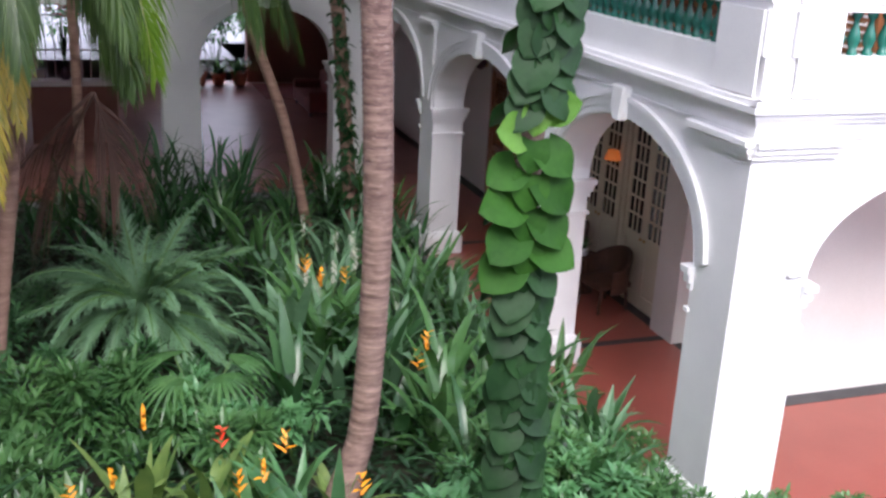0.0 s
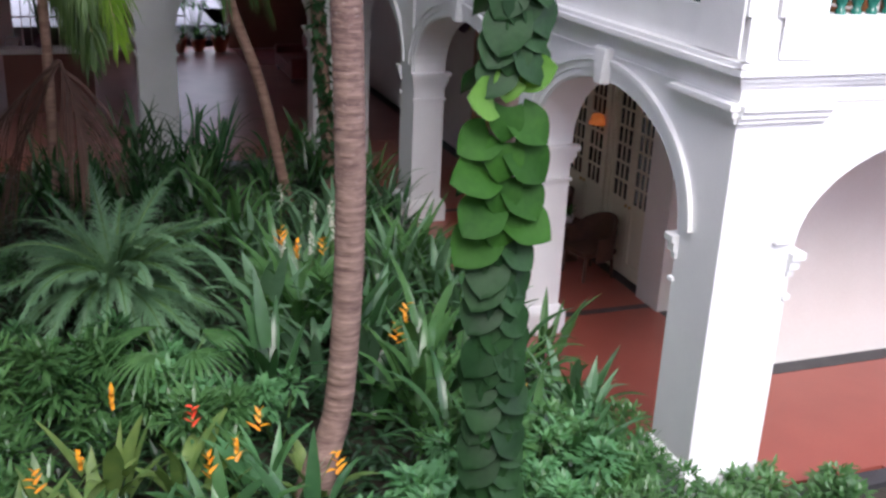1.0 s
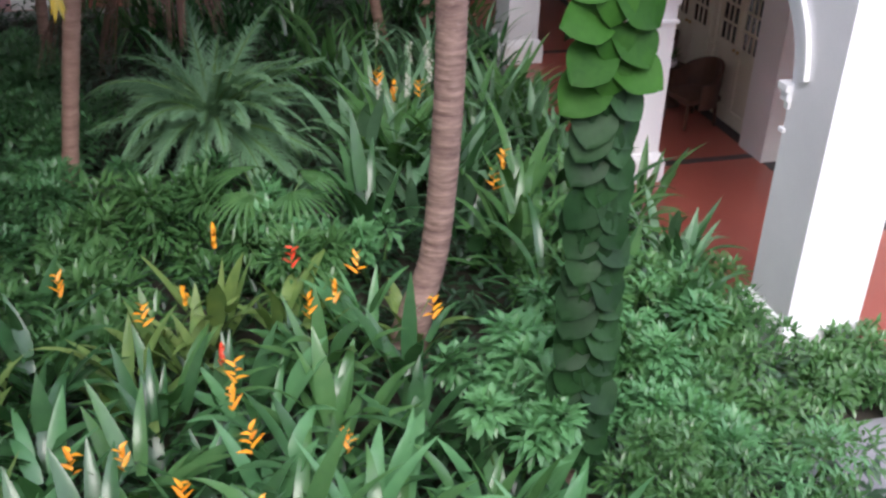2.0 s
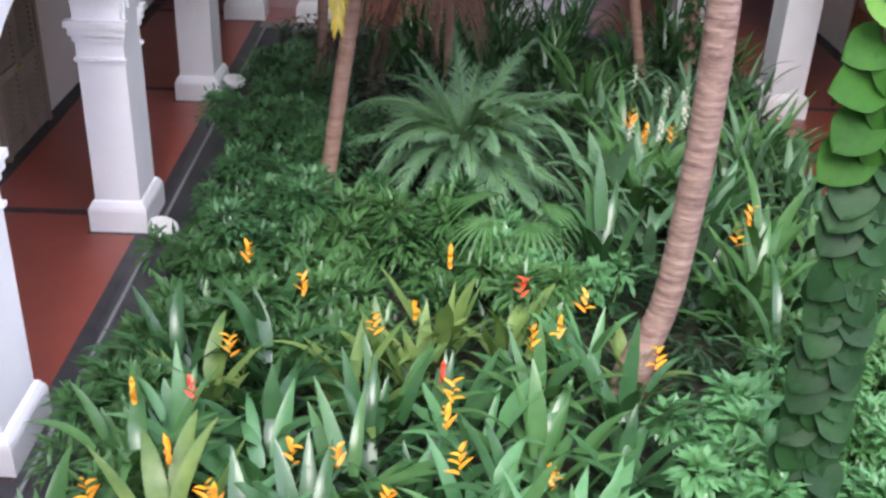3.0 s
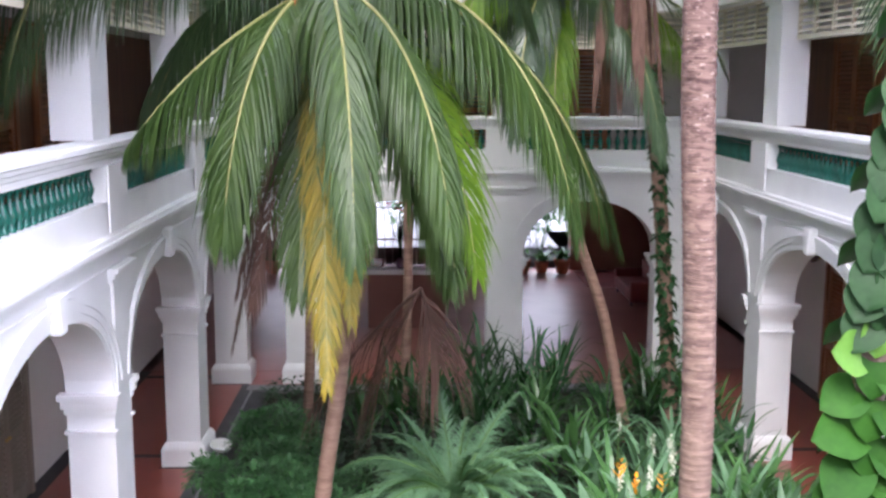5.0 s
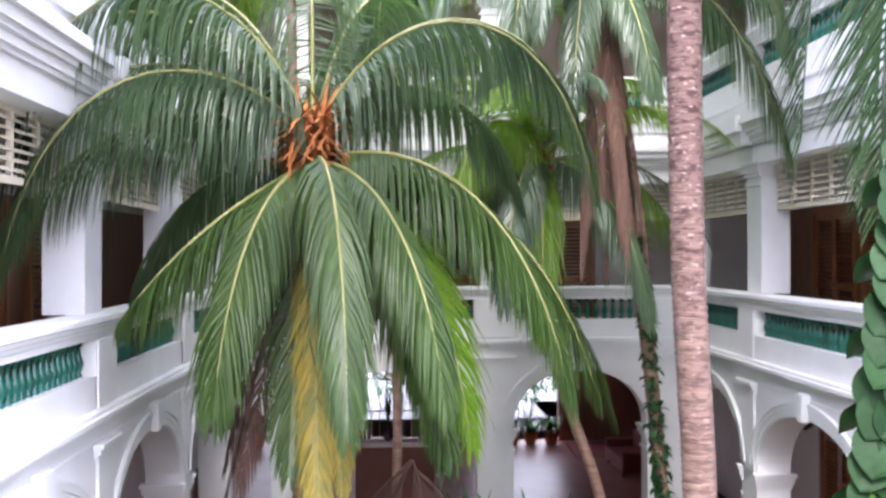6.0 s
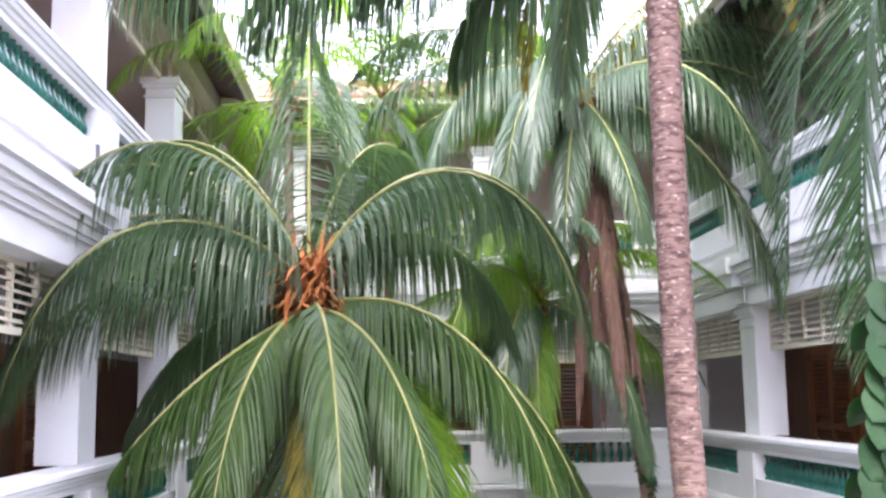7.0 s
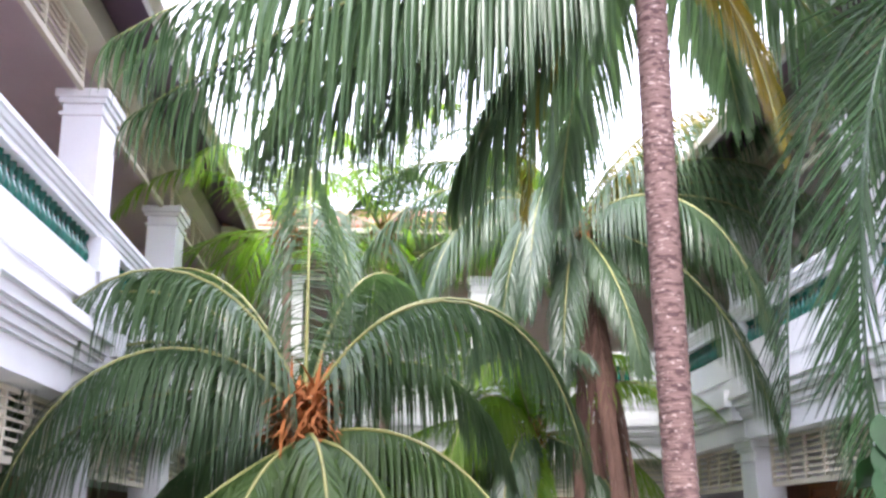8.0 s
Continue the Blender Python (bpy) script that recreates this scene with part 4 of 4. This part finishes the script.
for k in range(10):
    bush(rng.uniform(3.1, 4.6), rng.uniform(5.9, 7.8), 0.5, rng.uniform(0.6, 1.0), 520, rng.choice((LEAF_LIGHT, LEAF_MID)), 0.1, "fine_shrub", "light green fine-leaved shrub")
for k in range(4):
    bush(2.35 + rng.uniform(-0.15, 0.3), 6.0 + 0.3 * k, 0.42, 1.0, 420, LEAF_LIGHT, 0.13, "light_shrub", "fresh light green leafy shrub")
for k in range(12):  # low ground cover by the paving
    bush(rng.uniform(4.2, 6.6), rng.uniform(6.2, 6.8), 0.4, 0.35, 300, LEAF_MID, 0.09, "ground_cover", "low dark green ground cover")
for k in range(22):  # dark planting at the far end
    x, y = rng.uniform(-1.2, 4.9), rng.uniform(14.5, 18.6)
    heliconia(x, y, 16, rng.uniform(0.7, 1.15), LEAF_DARK, 0, "strap_plant", 0.09, "dark strap-leaved plant at the end of the bed")
for k in range(5):
    bush(1.0 + rng.uniform(0, 1.2), 9.0 + rng.uniform(0, 0.8), 0.35, 0.9, 260, LEAF_LIGHT, 0.12, "light_shrub", "fresh light green leafy shrub")

# the strips nearest the kerbs and the far end, filled to the edge
for k in range(34):
    x, y = rng.uniform(4.0, 4.95), 6.9 + k * 0.36
    heliconia(x, y, 15, rng.uniform(0.7, 1.2), rng.choice((LEAF_MID, LEAF_DARK, LEAF_FERN)), 0, "border_clump", 0.12, "green strap-leaved clump along the kerb")
for k in range(30):
    x, y = rng.uniform(-0.6, 4.9), rng.uniform(15.5, 18.8)
    heliconia(x, y, 18, rng.uniform(0.8, 1.35), rng.choice((LEAF_DARK, LEAF_DARK, LEAF_MID)), 0, "strap_plant", 0.08, "dark strap-leaved plant at the end of the bed")
for x in (0.9, 1.25, 1.6, 1.95, 2.25):
    heliconia(x, 18.6, 12, 1.55, LEAF_DARK, 0, "strap_plant", 0.09, "tall dark strap-leaved plant before the far pier")
for k in range(16):
    x, y = rng.uniform(2.7, 5.1), rng.uniform(6.1, 8.3)
    bush(x, y, 0.45, rng.uniform(0.5, 0.95), 520, rng.choice((LEAF_LIGHT, LEAF_MID, LEAF_MID)), 0.085, "fine_shrub", "light green fine-leaved shrub", 0.35)
for k in range(9):
    bush(rng.uniform(3.0, 4.5), rng.uniform(4.9, 6.0), 0.42, rng.uniform(0.5, 0.8), 420, rng.choice((LEAF_LIGHT, LEAF_MID)), 0.085, "fine_shrub", "light green fine-leaved shrub", 0.35)
for k in range(18):
    heliconia(-2.2 + (k % 9) * 0.52 + rng.uniform(-0.2, 0.2), 4.75 + (k // 9) * 0.6 + rng.uniform(-0.2, 0.2), 19, rng.uniform(0.8, 1.2), rng.choice((LEAF_MID, LEAF_LIGHT, LEAF_DARK, LEAF_MID)), rng.choice((0, 0, 1)))
# filler leaves over the soil, coloured as dark as the shaded gaps between clumps
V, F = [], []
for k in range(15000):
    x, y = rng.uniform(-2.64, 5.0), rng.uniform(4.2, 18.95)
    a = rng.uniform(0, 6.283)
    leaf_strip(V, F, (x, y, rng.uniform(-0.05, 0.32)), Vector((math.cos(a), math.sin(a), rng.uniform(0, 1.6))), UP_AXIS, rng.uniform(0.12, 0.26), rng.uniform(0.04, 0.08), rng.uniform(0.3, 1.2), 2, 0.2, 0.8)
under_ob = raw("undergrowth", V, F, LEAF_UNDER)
tagged(under_ob, "dense filler leaves over the bed, coloured dark for the shade between plants", "undergrowth", kind="stuff")

# palm trunk wrapped in large climbing leaves
climb, top = palm("palm trunk wrapped in large heart-shaped climbing leaves", (2.72, 5.95, -0.06), [(2.69, 5.95, 1.0), (2.64, 5.95, 2.6), (2.62, 5.95, 4.2), (2.82, 5.95, 5.9), (3.25, 6.0, 7.2), (4.2, 6.3, 8.8), (5.25, 6.5, 10.3)], 0.085, BARK, 0.08, 0.2)


def heart_leaf(V, F, p, d, up, size, tip_drop):
    """A broad heart-shaped blade, cupped along its midrib, with a drooping tip."""
    d, up = d.normalized(), up.normalized()
    side = d.cross(up).normalized()
    nrm = side.cross(d).normalized()
    n0, rows = len(V), 8
    for k in range(rows + 1):
        t = k / rows
        w = 0.54 * (0.74 + 0.26 * math.sin(math.pi * t / 0.8)) if t < 0.4 else 0.54 * max(0.0, 1 - ((t - 0.4) / 0.6) ** 1.8) ** 0.85
        for c in (-1, -0.5, 0, 0.5, 1):
            back = -0.13 * c * c * (1 - t) ** 2
            V.append(tuple(p + side * c * w * size + d * (t + back) * size * 0.98 + nrm * (0.16 * abs(c) ** 1.5 * w - tip_drop * t * t + 0.025 * math.sin(11 * t + 5 * c)) * size))
    for k in range(rows):
        for c in range(4):
            a = n0 + 5 * k + c
            F.append((a, a + 1, a + 6, a + 5))


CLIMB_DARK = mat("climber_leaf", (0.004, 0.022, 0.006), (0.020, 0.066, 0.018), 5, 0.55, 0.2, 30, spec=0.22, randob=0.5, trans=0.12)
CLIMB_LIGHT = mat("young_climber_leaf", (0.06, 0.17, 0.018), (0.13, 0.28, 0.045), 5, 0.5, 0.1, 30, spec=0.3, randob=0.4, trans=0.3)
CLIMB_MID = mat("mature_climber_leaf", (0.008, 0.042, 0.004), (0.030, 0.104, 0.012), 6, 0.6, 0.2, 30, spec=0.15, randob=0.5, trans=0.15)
def climber_x(z):
    return 2.66 - 0.024 * min(z, 4.2) + 0.11 * max(0, z - 4.2)


z, k = 0.5, 0
while z < 6.4:
    s = -1 if k % 2 else 1
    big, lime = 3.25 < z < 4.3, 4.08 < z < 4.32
    V, F = [], []
    p = Vector((climber_x(z) + s * (0.085 if big else 0.06), 5.84 - 0.02 * (k % 3), z + rng.uniform(-0.02, 0.02)))
    if lime:
        aim, face = Vector((s * 0.55, -0.35, rng.uniform(0.0, 0.5))), Vector((s * 0.15, -1.0, 0.35))
    else:
        aim = Vector((s * rng.uniform(0.30, 0.62), rng.uniform(-0.45, -0.2), rng.uniform(-0.95, -0.5) if not big else rng.uniform(-0.55, 0.05)))
        face = Vector((s * rng.uniform(0.0, 0.45), -1.0, rng.uniform(0.25, 0.7)))
    size = (0.285 if big else 0.25) * rng.uniform(0.88, 1.12) * (0.85 if lime else 1)
    heart_leaf(V, F, p, aim, face, size, rng.uniform(0.08, 0.25))
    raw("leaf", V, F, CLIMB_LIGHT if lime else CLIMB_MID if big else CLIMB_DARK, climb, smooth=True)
    if k % 2 == 0:  # one between the two rows, flat against the stem
        V, F = [], []
        heart_leaf(V, F, Vector((climber_x(z), 5.80, z + 0.05)), Vector((rng.uniform(-0.25, 0.25), -0.3, -0.9)), Vector((0, -1.0, 0.4)), size * 0.85, 0.15)
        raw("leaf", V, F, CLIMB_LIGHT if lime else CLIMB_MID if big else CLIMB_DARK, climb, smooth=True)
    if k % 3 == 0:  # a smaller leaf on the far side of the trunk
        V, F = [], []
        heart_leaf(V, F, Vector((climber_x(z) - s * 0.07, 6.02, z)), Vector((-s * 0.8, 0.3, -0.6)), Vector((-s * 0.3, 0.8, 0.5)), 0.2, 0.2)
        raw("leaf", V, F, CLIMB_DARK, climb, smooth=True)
    z += 0.11 if big else 0.072
    k += 1
# its crown leans away over the near arcade; the fronds hang back over the bed
CE = Vector((5.25, 6.5, 10.3))
for az, el, ln, dr in ((178, 0, 5.6, 5.5), (160, -5, 5.4, 5.0), (150, 8, 5.4, 4.6), (130, 5, 4.8, 4.5), (100, 15, 4.8, 3.5), (60, 20, 4.6, 3.0), (20, 20, 4.6, 2.6), (320, 25, 4.4, 2.4), (270, 50, 3.6, 2.0)):
    frond(climb, CE, az, el, ln, dr, FROND_DARK, FROND_DARK, leaflet=1.0, width=0.045, count=84, hang=0.7)
# creeper on the further palm
V, F = [], []
for k in range(420):
    z = rng.uniform(0.2, 6.0)
    x = 3.95 - 0.088 * z + rng.uniform(-0.1, 0.1)
    leaf_strip(V, F, (x, 15.3 + rng.uniform(-0.15, 0.0), z), Vector((rng.gauss(0, 1), -0.6, rng.gauss(-0.2, 0.5))), UP_AXIS, 0.16, 0.10, 0.8, 2)
raw("creeper", V, F, CLIMB_DARK, palm_c, "dark green creeper leaves")


# ---- small things ----
FIXTURE = mat("white_lamp_enamel", (0.72, 0.72, 0.70), (0.82, 0.82, 0.80), 4, 0.35, 0.0, 30)


def dish_lamp(x, y, tilt, turn):
    """A round garden floodlight on a stub, lying along the drain."""
    ob = empty("garden_lamp", "white round garden floodlight in the drain", "lamp", "garden lamps", at=(x, y, -0.02))
    bm = tube(bmesh.new(), [(0, 0, 0), (0, 0, 0.12)], [0.03, 0.03], 10)
    part("stub", bm, DARKSTONE, ob)
    bm = tube(bmesh.new(), [(0, 0, -0.07), (0, 0, -0.03), (0, 0, 0.03), (0, 0, 0.05), (0, 0, 0.052)], [0.06, 0.13, 0.17, 0.165, 0.15], 20)
    h = part("head", bm, FIXTURE, ob)
    h.matrix_basis = pose(0, 0, 0.19, tilt, 0, turn)
    bm = tube(bmesh.new(), [(0, 0, 0.053), (0, 0, 0.058)], [0.148, 0.14], 20)
    part("lens", bm, FIXTURE, h, "frosted white lens")


dish_lamp(-2.88, 10.6, 20, 60)
dish_lamp(-2.95, 15.5, 15, 40)
dish_lamp(4.95, 15.3, 50, 300)


def armchair(x, y, turn):
    ob = empty("armchair", "brown rattan armchair on the tiled gallery floor", "armchair", "gallery armchairs")
    part("seat", boxes((-0.28, 0.28, -0.28, 0.28, 0.36, 0.44), bevel=0.02), RATTAN, ob)
    bm = bmesh.new()
    n = 14
    ring = []
    for k in range(n + 1):
        a = radians(-20 + 220 * k / n)
        c, sn = math.cos(a), math.sin(a)
        top = 0.66 + 0.22 * max(0, sn)
        ring.append([bm.verts.new((c * r, sn * r, z)) for r, z in ((0.30, 0.30), (0.34, top), (0.38, top), (0.35, 0.30))])
    for q, w in zip(ring, ring[1:]):
        for k in range(4):
            bm.faces.new((q[k], q[(k + 1) % 4], w[(k + 1) % 4], w[k]))
    bm.faces.new(ring[0]), bm.faces.new(ring[-1])
    part("backrest", bm, RATTAN, ob)
    for sx in (-1, 1):
        for sy in (-1, 1):
            part("leg", tube(bmesh.new(), [(sx * 0.25, sy * 0.25, 0), (sx * 0.23, sy * 0.23, 0.36)], [0.022, 0.026], 8), RATTAN, ob)
    ob.matrix_basis = pose(x, y, 0.006, 0, 0, turn)


armchair(6.95, 12.5, -80)
armchair(6.95, 13.9, -100)
table = empty("side_table", "small round brown rattan side table between the armchairs", "table", at=(6.95, 13.2, 0.006))
part("tabletop", tube(bmesh.new(), [(0, 0, 0.52), (0, 0, 0.56)], [0.28, 0.28], 20), RATTAN, table)
part("pedestal", tube(bmesh.new(), [(0, 0, 0), (0, 0, 0.03), (0, 0, 0.1), (0, 0, 0.52)], [0.2, 0.18, 0.04, 0.04], 12), RATTAN, table)
vase = empty("potted_plant", "small potted plant on the side table", "plant", at=(6.95, 13.2, 0.566))
part("pot", tube(bmesh.new(), [(0, 0, 0), (0, 0, 0.05), (0, 0, 0.12)], [0.05, 0.075, 0.06], 12), FIXTURE, vase)
V, F = [], []
for k in range(26):
    a = rng.uniform(0, 6.283)
    leaf_strip(V, F, (0, 0, 0.11), Vector((math.cos(a), math.sin(a), rng.uniform(0.5, 2))), UP_AXIS, 0.22, 0.04, 0.8, 3)
raw("leaves", V, F, LEAF_MID, vase)


def wall_lamp(x, y, z, turn):
    ob = empty("wall_lamp", "orange-shaded wall lamp, lit", "lamp", "wall lamps")
    part("bracket", tube(bmesh.new(), [(0, 0, 0), (0, -0.10, 0.02), (0, -0.16, 0.08)], [0.02, 0.015, 0.015], 8), BRASS, ob)
    part("shade", tube(bmesh.new(), [(0, -0.16, 0.06), (0, -0.16, 0.20)], [0.13, 0.08], 16), LAMPSHADE, ob, "glowing orange shade")
    ob.matrix_basis = pose(x, y, z, 0, 0, turn)


wall_lamp(7.49, 13.3, 1.95, -90)
def sconce(x, y, z, turn):
    ob = empty("wall_sconce", "dark bowl-shaped wall sconce, unlit", "lamp", "wall sconces")
    part("bowl", tube(bmesh.new(), [(0, -0.14, -0.12), (0, -0.14, -0.08), (0, -0.14, 0.02), (0, -0.14, 0.10)], [0.02, 0.08, 0.14, 0.17], 16), DARKWOOD, ob)
    part("bracket", boxes((-0.03, 0.03, -0.12, 0.0, -0.06, 0.0)), BRASS, ob)
    ob.matrix_basis = pose(x, y, z, 0, 0, turn)


sconce(7.495, 18.9, 2.55, -90)
sconce(7.495, 22.6, 2.55, -90)


def planter_pot(x, y, h, r, leaf, n):
    """A round pot with upright leaves."""
    ob = empty("potted_plant", "leafy potted plant at the hall opening", "plant", "pots at the hall opening", at=(x, y, 0.006))
    part("pot", tube(bmesh.new(), [(0, 0, 0), (0, 0, 0.05), (0, 0, h * 0.85), (0, 0, h)], [r * 0.6, r * 0.7, r, r * 1.05], 14), TERRACOTTA, ob)
    V, F = [], []
    for k in range(n):
        a = rng.uniform(0, 6.283)
        leaf_strip(V, F, (rng.uniform(-r, r) * 0.6, rng.uniform(-r, r) * 0.6, h * 0.97), Vector((math.cos(a), math.sin(a), rng.uniform(0.4, 2.5))), UP_AXIS, rng.uniform(0.35, 0.75), 0.07, 0.9, 3)
    raw("leaves", V, F, leaf, ob)


for x, y, h, r in ((3.3, 31.0, 0.4, 0.26), (3.9, 31.15, 0.35, 0.22), (4.5, 31.0, 0.45, 0.25), (-4.2, 31.0, 0.4, 0.25)):
    planter_pot(x, y, h, r, LEAF_MID, 60)
vase = empty("flower_vase", "dark vase of red flowers on the low hall wall", "vase", at=(-0.3, 24.05, 1.401))
part("vessel", tube(bmesh.new(), [(0, 0, 0), (0, 0, 0.08), (0, 0, 0.2), (0, 0, 0.28)], [0.07, 0.11, 0.09, 0.05], 14), DARKWOOD, vase)
V, F = [], []
for k in range(26):
    a = rng.uniform(0, 6.283)
    leaf_strip(V, F, (0, 0, 0.26), Vector((math.cos(a) * 0.25, math.sin(a) * 0.25, rng.uniform(1.5, 3))), UP_AXIS, rng.uniform(0.6, 1.3), 0.025, 0.25, 3)
raw("greenery", V, F, LEAF_DARK, vase)
V, F = [], []
for k in range(60):
    a = rng.uniform(0, 6.283)
    leaf_strip(V, F, (rng.uniform(-0.35, 0.35), rng.uniform(-0.2, 0.2), rng.uniform(1.35, 1.6)), Vector((math.cos(a), math.sin(a), 0.5)), UP_AXIS, 0.13, 0.09, 0.3, 2)
raw("flower", V, F, REDBRACT, vase, "red flowers")


def railing(x0, x1, y):
    ob = empty("railing", "white painted iron railing across the hall opening", "railing", "hall railings", at=((x0 + x1) / 2, y, 0.0))
    w = (x1 - x0) / 2
    part("rail", boxes((-w, w, -0.025, 0.025, 0.92, 0.97), (-w, w, -0.02, 0.02, 0.10, 0.14), (-w, w, -0.02, 0.02, 1.9, 1.94)), PLASTER, ob)
    n = int((x1 - x0) / 0.22)
    for k in range(n + 1):
        u = -w + 0.01 + (2 * w - 0.02) * k / n
        part("bar", boxes((u - 0.012, u + 0.012, -0.012, 0.012, 0, 1.9)), PLASTER, ob)


railing(-1.1, 0.6, 31.65)
railing(2.4, 3.6, 31.65)
sofa = empty("sofa", "dark red upholstered sofa in the far hall", "sofa", at=(6.0, 27.2, 0.006))
part("seat", boxes((-0.45, 0.45, -1.0, 1.0, 0.12, 0.45), bevel=0.05), SOFA, sofa)
part("backrest", boxes((0.28, 0.5, -1.0, 1.0, 0.40, 0.92), bevel=0.06), SOFA, sofa)
for sy in (-1, 1):
    part("arm", boxes((-0.45, 0.45, sy * 1.0 - 0.1, sy * 1.0 + 0.1, 0.12, 0.66), bevel=0.05), SOFA, sofa)
for sx in (-0.38, 0.38):
    for sy in (-0.9, 0.9):
        part("leg", boxes((sx - 0.03, sx + 0.03, sy - 0.03, sy + 0.03, 0, 0.12)), DARKWOOD, sofa)
tagged(part("carpet", boxes((4.9, 7.2, 28.8, 31.2, 0.0065, 0.02)), SOFA), "dark red carpet on the hall floor", "carpet")
for x, y in ((-4.5, 37), (-2.5, 36), (-0.5, 38), (1.5, 36.5), (3.2, 37.5), (4.4, 36), (0.5, 40), (6, 39)):
    bush(x, y, 0.9, 2.6, 800, LEAF_LIGHT, 0.22, "garden_shrub", "light green shrub in the garden beyond the hall")
# pale flower spikes on the gingers
for k in range(7):
    x, y = rng.uniform(1.9, 3.6), rng.uniform(11.2, 13.4)
    ob = empty("ginger_spike", "pale flower spike of a ginger plant", "flower", at=(x, y, -0.06))
    V, F = [], []
    for j in range(26):
        a = rng.uniform(0, 6.283)
        leaf_strip(V, F, (0, 0, 1.15 + 0.011 * j), Vector((math.cos(a), math.sin(a), 0.2)), UP_AXIS, 0.05, 0.035, 0.5, 2)
    raw("blossom", V, F, WHITEFL, ob)
    part("stalk", tube(bmesh.new(), [(0, 0, 0), (0, 0, 0.7), (0, 0, 1.45)], [0.012, 0.01, 0.006], 6), STEM, ob)
